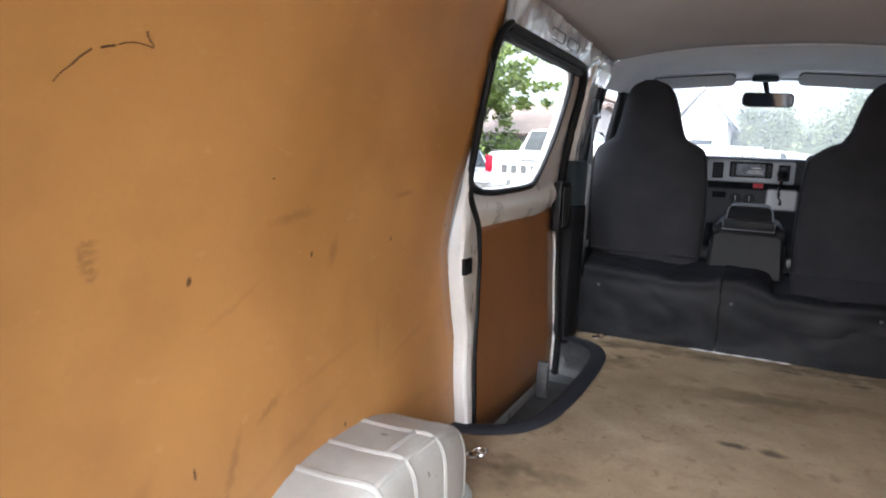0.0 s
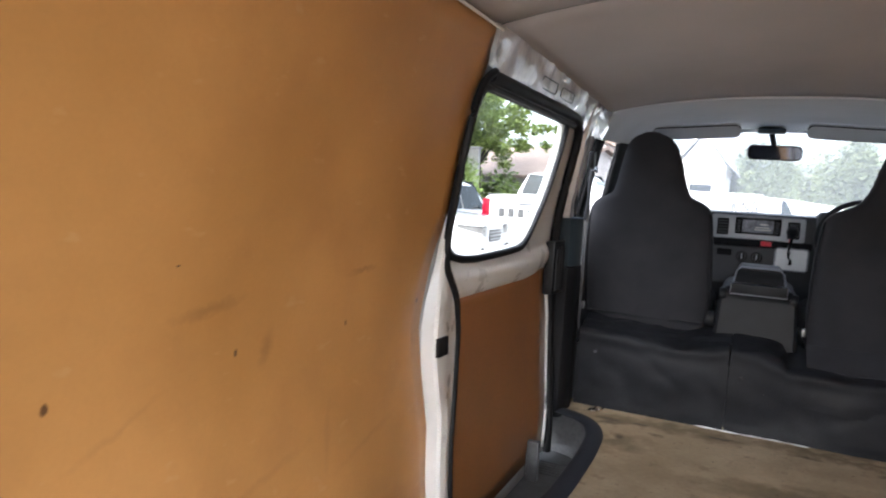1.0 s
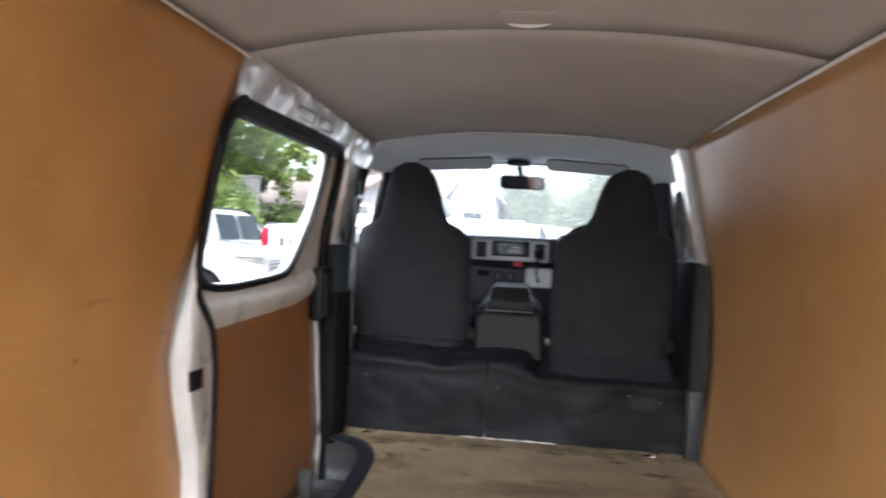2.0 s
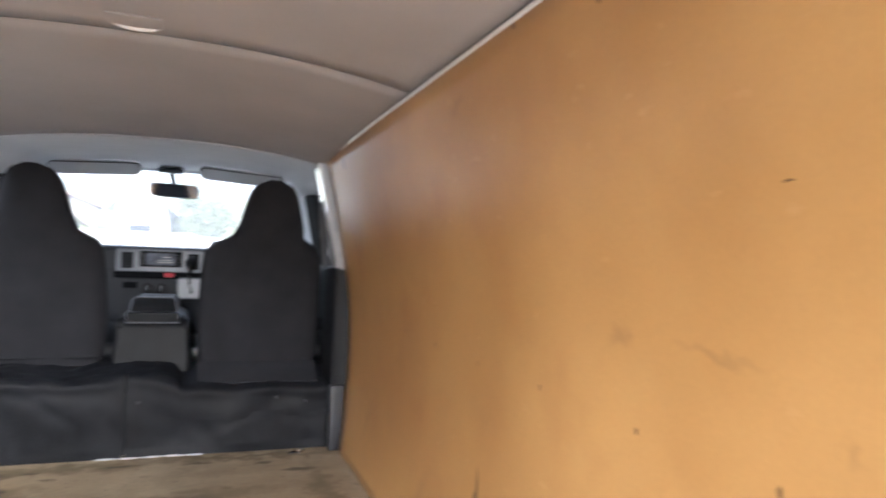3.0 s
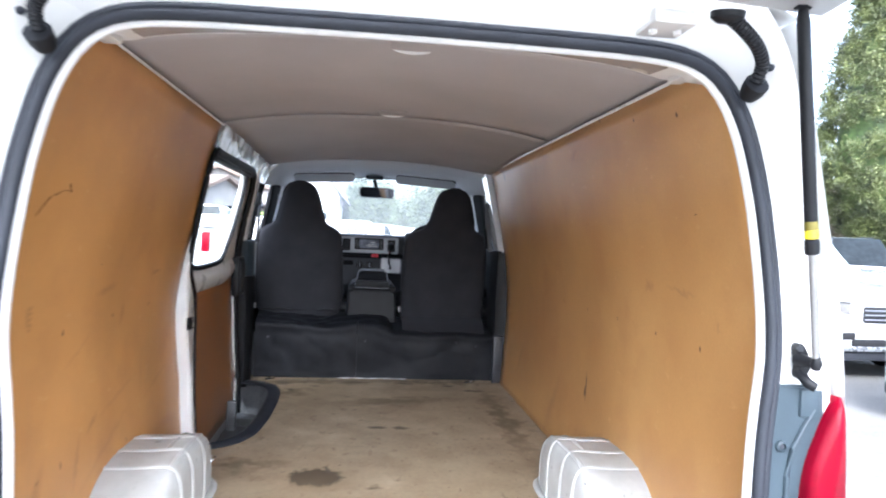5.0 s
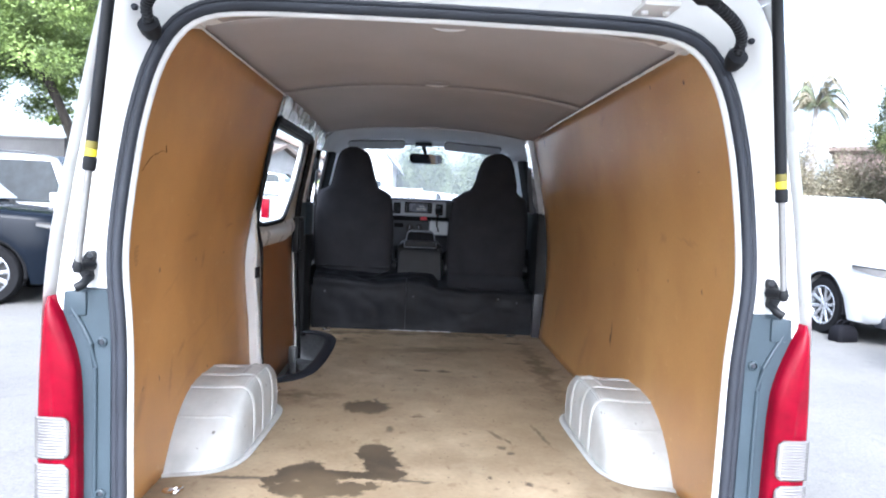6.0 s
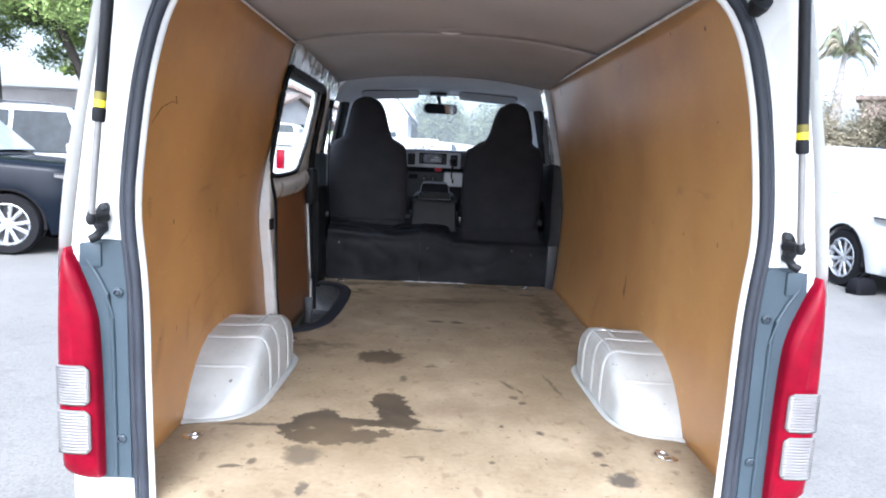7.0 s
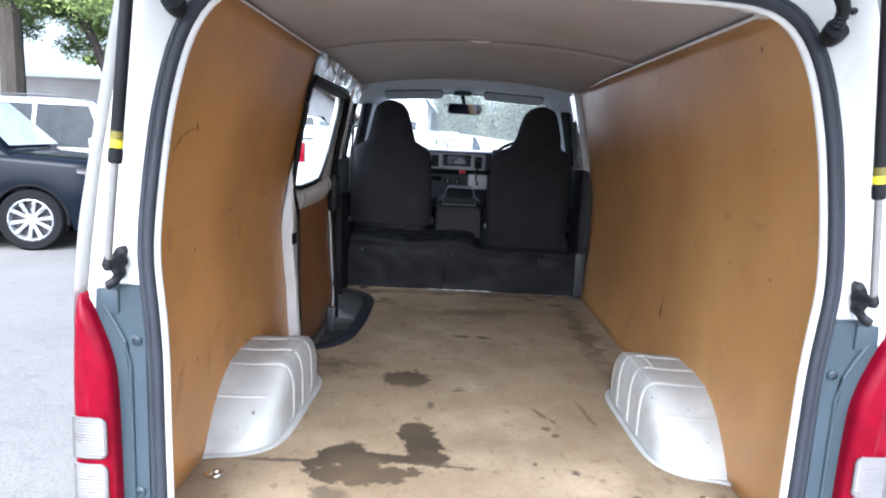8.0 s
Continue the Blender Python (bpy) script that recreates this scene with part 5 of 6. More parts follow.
for xa, xb in ((-0.62, -0.18), (0.13, 0.58)):
    v = thing("sun_visor", "light grey folded sun visor with dark edge", "sun visor", "pair of sun visors")
    m = Matrix.Translation((0, 3.935, 1.884)) @ pose(0, 0, 0, 58, 0, 0)
    drop = lambda p: Vector((p.x, p.y, p.z - 0.055 * max(0, abs(p.x) - 0.15)))
    out = rounded(xa, xb, -0.012, 0.098, 0.03, 5)
    bm = prism(out, 0.016, m @ UP_XZ, bev=0.005)
    for p in bm.verts:
        p.co = drop(p.co)
    part("pad", bm, HEADGREY, v)
    part("edge", tube([drop(m @ Vector((x, -0.016, z))) for x, z in out if z > 0.02], 0.0034, 6), RUBBER, v, "dark stitched edge")
def dome_lamp(x, y):
    dome = thing("dome_lamp", "flush taupe interior lamp with a pale curved edge, in the headliner", "ceiling lamp", "headliner lamps")
    z = ceil_z(x, y)
    part("base", box(x - 0.055, x + 0.055, y - 0.075, y, z - 0.004, z + 0.006, 0.003), HEADLINER, dome)
    part("diffuser", tube([(x + 0.048 * u, y + 0.004 - 0.010 * u * u, z - 0.005 + 0.003 * u * u) for u in np.linspace(-1, 1, 13)], [0.0025 + 0.0035 * (1 - u * u) for u in np.linspace(-1, 1, 13)], 8), LIP, dome, "pale diffuser edge")


dome_lamp(0.006, 1.495)
dome_lamp(0.018, 0.575)

# ---- the car park ----
ground = part("ground", prism([(-300, -300), (300, -300), (300, 300), (-300, 300)], -0.2), ASPHALT, smooth=0)
tagged(ground, "pale worn asphalt car park", "ground", kind="structure")
LEAF = mat("mid_green_leaf", (0.085, 0.125, 0.038), 0.55, var=0.4, scale=1.0, fine=9, bump=0, tint=(0.19, 0.26, 0.07))
LEAF_LIGHT = mat("fresh_green_leaf", (0.115, 0.17, 0.036), 0.55, var=0.3, scale=1.5, fine=9, bump=0, tint=(0.21, 0.27, 0.055))
LEAF_DARK = mat("dark_conifer_leaf", (0.032, 0.058, 0.016), 0.6, var=0.4, scale=2, fine=9, bump=0, tint=(0.062, 0.098, 0.024))
LEAF_CONE = mat("olive_conifer_leaf", (0.032, 0.046, 0.015), 0.6, var=0.45, scale=1.6, fine=9, bump=0, tint=(0.095, 0.112, 0.034))
LEAF_DRY = mat("olive_dry_leaf", (0.09, 0.10, 0.038), 0.6, var=0.35, scale=0.7, fine=9, bump=0, tint=(0.18, 0.165, 0.085))
# Leaf green greyed so that the haze of distance is in its colour.
LEAF_HAZE = mat("haze_dulled_green_leaf", (0.085, 0.105, 0.055), 0.6, var=0.3, scale=0.6, fine=9, bump=0, tint=(0.14, 0.16, 0.085))
LEAF_PALE = mat("pale_tan_leaf", (0.12, 0.115, 0.07), 0.6, var=0.3, scale=0.8, fine=9, bump=0, tint=(0.20, 0.175, 0.12))
PALMBARK = mat("pale_grey_palm_bark", (0.27, 0.25, 0.24), 0.85, var=0.25, scale=4, fine=30, bump=0.8, dist=0.02, stretch=(1, 1, 2.5))
BARK = mat("grey_brown_bark", (0.045, 0.037, 0.030), 0.85, var=0.3, scale=5, fine=40, bump=0.8, dist=0.02, stretch=(1, 1, 0.3))
BRICK = mat("red_brick_wall", (0.21, 0.155, 0.138), 0.85, var=0.2, scale=3, fine=40, bump=0.3)
RENDER_WALL = mat("white_weatherboard", (0.75, 0.75, 0.73), 0.7, var=0.06, scale=2, fine=30, bump=0.1)
GREYWALL = mat("grey_block_wall", (0.30, 0.29, 0.29), 0.85, var=0.12, scale=1.5, fine=30, bump=0.3)
TILE = mat("brown_roof_tile", (0.17, 0.13, 0.11), 0.8, var=0.2, scale=3, fine=14, bump=0.4)
BAGCLOTH = mat("black_bag_cloth", (0.007, 0.007, 0.009), 0.75, bump=0.3, spec=0.08)
PALEROOF = mat("pale_metal_roof", (0.5, 0.5, 0.5), 0.5, var=0.06, bump=0)
# Car glass with the bright sky's reflection put into its base colour.
SKYGLASS = mat("painted_sky_car_glass", (0.34, 0.37, 0.39), 0.08, var=0.1, scale=2, fine=8, bump=0)
CYAN = mat("turquoise_plastic", (0.05, 0.45, 0.48), 0.4, bump=0)


def wheel_parts(parent, x, y, r, side):
    w = part("wheel", lathe([(r * 0.66, -0.10), (r * 0.93, -0.105), (r, -0.07), (r, 0.07), (r * 0.93, 0.105), (r * 0.68, 0.10), (r * 0.64, 0.06), (r * 0.62, -0.05)], 36, pose(x, y, r, 0, 90 * side, 0)), TYRE, parent)
    part("rim", lathe([(r * 0.69, 0.10), (r * 0.66, 0.106), (r * 0.62, 0.085), (r * 0.60, 0.03)], 36, pose(x, y, r, 0, 90 * side, 0)), ALLOY, w)
    part("brake_dark", lathe([(0.0, 0.02), (r * 0.62, 0.02), (r * 0.62, 0.0)], 24, pose(x, y, r, 0, 90 * side, 0)), GRILLE, w)
    part("hub", lathe([(0.0, 0.085), (r * 0.10, 0.083), (r * 0.19, 0.07), (r * 0.2, 0.03)], 18, pose(x, y, r, 0, 90 * side, 0)), ALLOY, w)
    for k in range(5):
        for d in (-11, 11):
            a = radians(72 * k + d + 9)
            b = radians(72 * k + d * 1.5 + 9)
            p, q = Vector((r * 0.12 * math.cos(a), r * 0.12 * math.sin(a), 0.068)), Vector((r * 0.64 * math.cos(b), r * 0.64 * math.sin(b), 0.082))
            bm = tube([p, (p + q) / 2, q], [r * 0.055, r * 0.06, r * 0.075], 6, flat=0.6)
            bm.transform(pose(x, y, r, 0, 90 * side, 0))
            part("spoke", bm, ALLOY, w)
    return w


def car(name, label, category, x, y, az, paint, W=1.82, H=1.68, hood=1.02, wb=2.65, fo=0.88, ro=0.95, r=0.36, kind="suv", glassmat=None, cowl=-0.55):
    """A parked car: front axle at (x, y), nose towards the bearing az (clockwise from +y)."""
    c = thing(name, label, category, "parked cars", at=(x, y, 0), turn=-az)
    gm = glassmat or CARGLASS
    hw, belt = W / 2, hood + 0.04
    y0, y1 = fo, -wb - ro
    ys = sorted(set([round(v, 3) for v in np.arange(y1, y0 + 1e-6, 0.06)] + [y0, y0 - 0.02, y0 - 0.05, y1 + 0.02, y1 + 0.05]), reverse=True)
    Ra = r + 0.055

    def base(yy):
        z = 0.24
        for ax in (0.0, -wb):
            if abs(yy - ax) < Ra:
                z = max(z, r + math.sqrt(Ra * Ra - (yy - ax) ** 2))
        return z

    rings = []
    for yy in ys:
        f = (yy - y1) / (y0 - y1)
        nose = max(0, (yy - (y0 - 0.45)) / 0.45)
        tail = max(0, ((y1 + 0.35) - yy) / 0.35)
        w = hw * (1 - 0.17 * nose ** 2.2 - 0.10 * tail ** 2.4)
        if kind == "suv":
            zt = belt - 0.10 * max(0, (yy + 0.75) / (y0 + 0.75)) ** 1.3 - 0.06 * nose ** 3
        else:
            zt = belt - 0.12 * max(0, (yy + 0.75) / (y0 + 0.75)) ** 1.3 - 0.14 * nose ** 3
        zb = base(yy) + 0.10 * max(0, nose - 0.6) + 0.08 * tail ** 2
        zm = min(zt - 0.10, max(zb + 0.03, 0.62))
        ring = [(0, zb), (w * 0.6, zb), (w * 0.93, zb), (w * 0.975, zb + 0.02), (w * 1.0, (zb + zm) / 2), (w, zm), (w * 0.985, zt - 0.10), (w * 0.955, zt - 0.035), (w * 0.86, zt), (w * 0.5, zt + 0.025), (0, zt + 0.032)]
        ring = ring + [(-a, b) for a, b in ring[-2:0:-1]]
        rings.append([(a, yy, b) for a, b in ring])
    body = part("body", loft(rings), paint, c, smooth=50)
    # cabin
    ws, wt, rt, re = cowl, cowl - 0.60, -wb - ro + 0.55, -wb - ro + 0.12
    if kind == "ute":
        rt, re = -2.15, -2.30
    cab = []
    for yy, zr in [(ws, 0.0), (ws - 0.2, 0.36), (ws - 0.4, 0.70), (wt, 0.93), (wt - 0.35, 1.0), ((wt + rt) / 2, 1.0), (rt, 0.97), ((rt + re) / 2, 0.6), (re, 0.0)]:
        zr = belt + (H - belt) * zr
        z0 = belt - 0.06
        t = (zr - belt) / (H - belt)
        wlow, wtop = hw * 0.95, hw * (0.95 - 0.22 * t)
        ring = [(0, z0), (wlow, z0), (wlow - (wlow - wtop) * 0.5, z0 + (zr - z0) * 0.5), (wtop, max(z0 + 0.01, zr - 0.07)), (wtop * 0.93, max(z0 + 0.02, zr - 0.02)), (wtop * 0.6, zr + 0.01), (0, zr + 0.02)]
        ring = ring + [(-a, b) for a, b in ring[-2:0:-1]]
        cab.append([(a, yy, b) for a, b in ring])
    part("cabin", loft(cab), paint, c, smooth=40)
    # glazing, set just proud of the cabin
    def at_side(sx, yy, f):
        z0, wl = belt + 0.02, hw * 0.955
        z = z0 + (H - 0.10 - z0) * f
        return (sx * (wl + 0.006 - hw * 0.22 * (z - belt) / (H - belt)), yy, z)
    cuts = [(wt + 0.30, wt + 0.02, wt - 0.75), (wt - 0.82, wt - 0.82, wt - 1.65), (wt - 1.72, wt - 1.72, rt + 0.05)]
    if kind == "ute":
        cuts = [(wt + 0.30, wt + 0.02, rt + 0.08)]
    for sx in (-1, 1):
        for a0, a1, b0 in cuts:
            if a1 - b0 > 0.15:
                part("side_window", loft([[at_side(sx, a0 + (a1 - a0) * f + (b0 - a0 - (a1 - a0) * f) * g, f) for g in (0, 0.33, 0.66, 1)] for f in (0, 0.33, 0.66, 1)], closed=False), gm, c)
    scr = [[(u * hw * (0.88 - 0.2 * f), ws - 0.03 + (wt - ws + 0.06) * f + 0.012, belt + 0.03 + (H - belt) * 0.90 * f + 0.014) for u in (-1, -0.5, 0, 0.5, 1)] for f in (0, 0.25, 0.5, 0.75, 1)]
    for row in scr:
        for i, (a, b, d) in enumerate(row):
            row[i] = (a, b + 0.012, d + 0.02)
    part("windscreen", loft(scr, closed=False), gm, c)
    part("rear_window", loft([[(u * hw * (0.80 - 0.14 * f), re + (rt - re) * (0.2 + 0.7 * f) - 0.03, belt + (H - belt) * (0.12 + 0.80 * f)) for u in (-1, 0, 1)] for f in (0, 0.5, 1)], closed=False), gm, c)
    # face
    zf = belt - 0.30
    part("grille", prism(rounded(-hw * 0.36, hw * 0.36, zf - 0.15, zf + 0.04, 0.03), 0.02, Matrix.Translation((0, y0 - 0.012, 0)) @ UP_XZ @ pose(0, 0, 0, 180) @ Matrix.Diagonal((1, -1, 1, 1))), GRILLE, c, "black slatted grille")
    for k in range(3):
        part("grille_bar", box(-hw * 0.34, hw * 0.34, y0, y0 + 0.022, zf - 0.12 + 0.055 * k, zf - 0.105 + 0.055 * k), SILVER, c, "grey bar")
    part("bumper", box(-hw * 0.80, hw * 0.80, y0 - 0.10, y0 + 0.045, 0.36, 0.58, 0.04, 3), paint, c)
    part("lower_intake", box(-hw * 0.55, hw * 0.55, y0 + 0.03, y0 + 0.055, 0.38, 0.48, 0.02), GRILLE, c, "black lower intake")
    part("skid_lip", box(-hw * 0.78, hw * 0.78, y0 - 0.10, y0 + 0.06, 0.335, 0.40, 0.02), ALLOY, c, "silver lower lip")
    part("skirt", box(-hw * 0.82, hw * 0.82, y0 - 0.14, y0 + 0.02, 0.22, 0.36, 0.03), DARKTRIM, c)
    for sx in (-1, 1):
        edge = [(0.55, 0.014, 0.0), (0.70, 0.014, 0.2), (0.82, 0.010, 0.4), (0.912, -0.10, 0.6), (0.970, -0.21, 0.8), (1.003, -0.34, 1.0)]
        lamp = [[(sx * (hw * u + 0.006), y0 + dy, belt - 0.285 + 0.075 * f + k * (0.070 - 0.05 * f)) for u, dy, f in edge] for k in (-1, 0, 1)]
        part("headlight", loft(lamp, closed=False), CLEARLENS, c, "clear headlight")
        part("headlight_brow", tube(lamp[2], 0.010, 6), GRILLE, c)
        fog = box(min(sx * hw * 0.50, sx * hw * 0.79), max(sx * hw * 0.50, sx * hw * 0.79), y0 - 0.03, y0 + 0.052, 0.47, 0.56, 0.012)
        box(min(sx * hw * 0.755, sx * hw * 0.79), max(sx * hw * 0.755, sx * hw * 0.79), y0 - 0.06, y0 + 0.047, 0.48, 0.66, 0.01, bm=fog)
        part("fog_slot", fog, GRILLE, c, "black fog lamp slot")
        inner = hw * (0.77 if kind == "ute" else 0.70)
        part("tail_lamp", box(min(sx * inner, sx * hw * 0.93), max(sx * inner, sx * hw * 0.93), y1 - 0.015, y1 + 0.12, belt - 0.42 if kind == "ute" else belt - 0.28, belt - 0.06, 0.02), RED, c, "red tail lamp")
        part("door_mirror", box(min(sx * (hw + 0.02), sx * (hw + 0.20)), max(sx * (hw + 0.02), sx * (hw + 0.20)), -0.98, -0.86, belt + 0.02, belt + 0.17, 0.03, 3), paint, c)
        for ax in (0.0, -wb):
            wheel_parts(c, sx * (hw - 0.115), ax, r, sx)
            part("arch_lip", tube([(sx * (hw * 0.98), ax + Ra * math.cos(a), r + Ra * math.sin(a)) for a in np.linspace(radians(-18), radians(198), 20)], 0.022, 6), TYRE if kind == "suv" else paint, c)
        part("sill", box(min(sx * hw * 0.90, sx * hw * 1.005), max(sx * hw * 0.90, sx * hw * 1.005), -wb + Ra, -Ra, 0.22, 0.34, 0.02), DARKTRIM, c)
        for yy in (-1.55, -2.45):
            if kind != "ute" or yy > -2:
                part("door_handle", box(min(sx * (hw - 0.01), sx * (hw + 0.03)), max(sx * (hw - 0.01), sx * (hw + 0.03)), yy - 0.16, yy, belt - 0.16, belt - 0.125, 0.012), paint, c)
    if kind == "ute":
        for k in range(6):
            part("tailgate_bar", box(-0.52 + 0.18 * k, -0.41 + 0.18 * k, y1 - 0.006, y1 + 0.004, belt - 0.37, belt - 0.22), GRILLE, c, "dark plain bar in place of a mark")
        part("tailgate_handle", box(-0.16, 0.16, y1 - 0.012, y1 + 0.004, belt - 0.15, belt - 0.115, 0.008), DARKTRIM, c, "dark handle")
        part("cargo_bed", box(-hw * 0.86, hw * 0.86, y1 + 0.06, -2.34, belt - 0.02, belt + 0.035, 0.01), GRILLE, c, "dark open tray")
    if kind == "suv":
        for sx in (-1, 1):
            part("roof_rail", tube([(sx * hw * 0.66, yy, H + 0.035 - 0.02 * abs(yy - (wt + rt) / 2)) for yy in np.linspace(wt - 0.25, rt + 0.2, 8)], 0.014, 6), DARKTRIM, c)
    return c


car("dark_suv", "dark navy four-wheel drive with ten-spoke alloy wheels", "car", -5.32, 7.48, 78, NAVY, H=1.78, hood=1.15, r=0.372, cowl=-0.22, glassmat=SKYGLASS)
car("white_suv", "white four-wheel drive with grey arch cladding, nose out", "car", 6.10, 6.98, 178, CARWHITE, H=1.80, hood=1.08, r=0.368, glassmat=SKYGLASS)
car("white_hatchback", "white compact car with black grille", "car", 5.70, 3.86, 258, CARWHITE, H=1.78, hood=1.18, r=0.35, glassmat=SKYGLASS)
car("white_utility", "white pickup with dark-glazed cab and red tail lamps", "pickup", -3.69, 15.2, 0, CARWHITE, W=1.80, H=1.96, hood=1.42, wb=3.0, ro=1.05, r=0.41, kind="ute")
car("white_wagon", "tall white wagon parked beyond the navy car", "car", -4.70, 9.95, 85, CARWHITE, H=1.93, hood=1.14, wb=2.8, r=0.38)
car("white_van_like_wagon", "white rounded wagon beside the pickup", "car", -6.7, 15.6, 4, CARWHITE, H=1.72, hood=1.05)
car("silver_wagon", "silver wagon with roof rails in the next row", "car", 11.0, 12.4, 200, CARSILVER, H=1.86, hood=1.12)
car("white_sedan", "white car in the row ahead of the windscreen", "car", 2.6, 13.2, 182, CARWHITE, H=1.62, hood=1.02)

# white delivery van side-on ahead, with the end of a painted word on its flank
dv = thing("delivery_van", "white delivery van with grey painted letters, parked side-on", "van", "parked cars", at=(0, 12.3, 0))
part("body", box(-3.6, 0.02, 0, 1.75, 0.35, 1.74, 0.05, 3), CARWHITE, dv)
part("cab", loft([[(0.0, y, 0.35), (1.75, y, 0.35), (1.75, y, 0.95), (1.15, y, 1.60), (0.42, y, 1.68), (0.0, y, 1.70)] for y in (0.04, 0.10, 1.65, 1.71)]), CARWHITE, dv)
part("cab_window", prism([(0.29, 1.40), (0.48, 1.40), (0.36, 1.64), (0.29, 1.67)], 0.01, Matrix.Translation((0, 0.042, 0)) @ UP_XZ), CARGLASS, dv, "dark wedge-shaped cab window")
for wx in (-2.9, 0.75):
    part("wheel", lathe([(0.0, -0.1), (0.30, -0.1), (0.34, -0.06), (0.34, 0.08), (0.22, 0.10), (0.0, 0.09)], 28, Matrix.Translation((wx, 0.12, 0.34)) @ UP_XZ), TYRE, dv)
txt = bpy.data.curves.new("letters", "FONT")
txt.body, txt.size, txt.extrude, txt.align_x = "KING", 0.27, 0.002, "LEFT"
txt.offset = 0.006
src = new("letters", txt)
bpy.context.view_layer.update()
me = bpy.data.meshes.new_from_object(src.evaluated_get(bpy.context.evaluated_depsgraph_get()))
bpy.data.objects.remove(src)
me.materials.clear()
me.materials.append(LETTER)
tob = new("letters", me)
tob.parent = dv
tob.matrix_basis = pose(-0.47, -0.006, 1.425, 90, 0, 0) @ Matrix.Diagonal((0.64, 1, 1, 1))

# bag and bucket
bag = thing("black_bag", "black soft carry bag standing by a wheel", "bag", at=(5.17, 6.42, 0), turn=15)
bag.scale = (0.72, 0.72, 0.72)
bm = loft([[(a * w, b * d, z) for a, b in rounded(-1, 1, -1, 1, 0.35, 4)] for z, w, d in ((0.0, 0.20, 0.12), (0.02, 0.215, 0.135), (0.15, 0.21, 0.13), (0.24, 0.18, 0.10), (0.27, 0.14, 0.06))])
part("body", bm, BAGCLOTH, bag)
for dy in (-0.05, 0.05):
    part("handle", tube([(0.11 * math.cos(a), dy, 0.25 + 0.10 * math.sin(a)) for a in np.linspace(0, math.pi, 12)], 0.011, 6), BAGCLOTH, bag)
part("side_pocket", box(0.20, 0.25, -0.08, 0.08, 0.02, 0.15, 0.02), BAGCLOTH, bag)
part("buckle", box(0.245, 0.26, -0.03, 0.03, 0.12, 0.15, 0.004), SILVER, bag, "pale buckle")
bk = thing("turquoise_bucket", "small turquoise plastic bucket by the car wheel", "bucket", at=(5.45, 3.0, 0))
bk.scale = (0.75, 0.75, 0.75)
part("shell", lathe([(0.0, 0.01), (0.075, 0.01), (0.075, 0.0), (0.085, 0.0), (0.10, 0.20), (0.106, 0.20), (0.106, 0.19), (0.096, 0.19), (0.075, 0.02)], 24), CYAN, bk)
part("bail", tube([(0.102 * math.cos(a), 0.02, 0.19 + 0.05 * math.sin(a)) for a in np.linspace(0, math.pi, 10)], 0.004, 6), STEEL, bk)


# ---- trees ----
rng = np.random.default_rng(7)


def leaves(name, blobs, count, size, material, parent, flat=0.5, droop=0.0):
    """Many small leaf blades in ragged clumps; blobs are (x, y, z, rx, ry, rz)."""
    w = np.array([b[3] * b[4] * b[5] for b in blobs]) ** 0.7
    pick = rng.choice(len(blobs), count, p=w / w.sum())
    B = np.array(blobs)[pick]
    d = rng.normal(size=(count, 3))
    d /= np.linalg.norm(d, axis=1, keepdims=True)
    rad = rng.random(count) ** 0.45
    c = B[:, :3] + d * B[:, 3:] * (rad * (0.75 + 0.45 * rng.random(count)))[:, None]
    u = rng.normal(size=(count, 3))
    u[:, 2] = u[:, 2] * flat - droop
    u /= np.linalg.norm(u, axis=1, keepdims=True)
    v = np.cross(u, rng.normal(size=(count, 3)))
    v /= np.linalg.norm(v, axis=1, keepdims=True)
    s = size * (0.6 + 0.8 * rng.random(count))[:, None]
    P = np.stack([c - u * s, c + v * s * 0.42, c + u * s, c - v * s * 0.42], 1).reshape(-1, 3)
    me = bpy.data.meshes.new(name)
    me.from_pydata(P.tolist(), [], np.arange(4 * count).reshape(-1, 4).tolist())
    me.materials.append(material)
    ob = new(name, me)
    ob.parent = parent
    return ob


def limb(p, q, r0, r1, bend, bm, n=7):
    p, q = Vector(p), Vector(q)
    pts = [p.lerp(q, f) + Vector(bend) * math.sin(math.pi * f) for f in np.linspace(0, 1, n)]
    return tube(pts, list(np.linspace(r0, r1, n)), 8, bm=bm)


def broad_tree(x, y, h, spread, low, material, label, count=9000, r=0.28, lean=(0, 0), size=0.12):
    t = thing("tree", label, "tree", at=(x, y, 0))
    fork = Vector((lean[0] * 0.5, lean[1] * 0.5, low * (1.5 if r > 0.3 else 1.25)))
    bm = limb((0, 0, 0), fork, r, r * 0.8, (0.08 - 0.10 * lean[0], 0, 0), None, 9)
    blobs = []
    for k in range(12):
        a = 2 * math.pi * k / 12 + rng.random()
        d = spread * (0.45 + 0.5 * rng.random())
        tip = Vector((lean[0] + d * math.cos(a), lean[1] + d * math.sin(a), low + (h - low) * (0.25 + 0.6 * rng.random())))
        limb(fork, tip, r * 0.17, r * 0.02, (0, 0, 0.3 + 0.5 * rng.random()), bm)
        for f in (0.35, 0.6, 0.85):
            b = fork.lerp(tip, f) + Vector((0, -0.3, 0.5))
            blobs.append((b.x, b.y, max(b.z, low), spread * 0.17, spread * 0.17, spread * 0.11))
        for _ in range(6):
            b = tip + Vector(rng.normal(size=3) * spread * 0.27)
            blobs.append((b.x, b.y, max(b.z, low), spread * (0.11 + 0.12 * rng.random()), spread * (0.11 + 0.12 * rng.random()), spread * (0.07 + 0.08 * rng.random())))
    part("trunk", bm, BARK, t)
    leaves("crown", blobs, count, size, material, t)
    return t


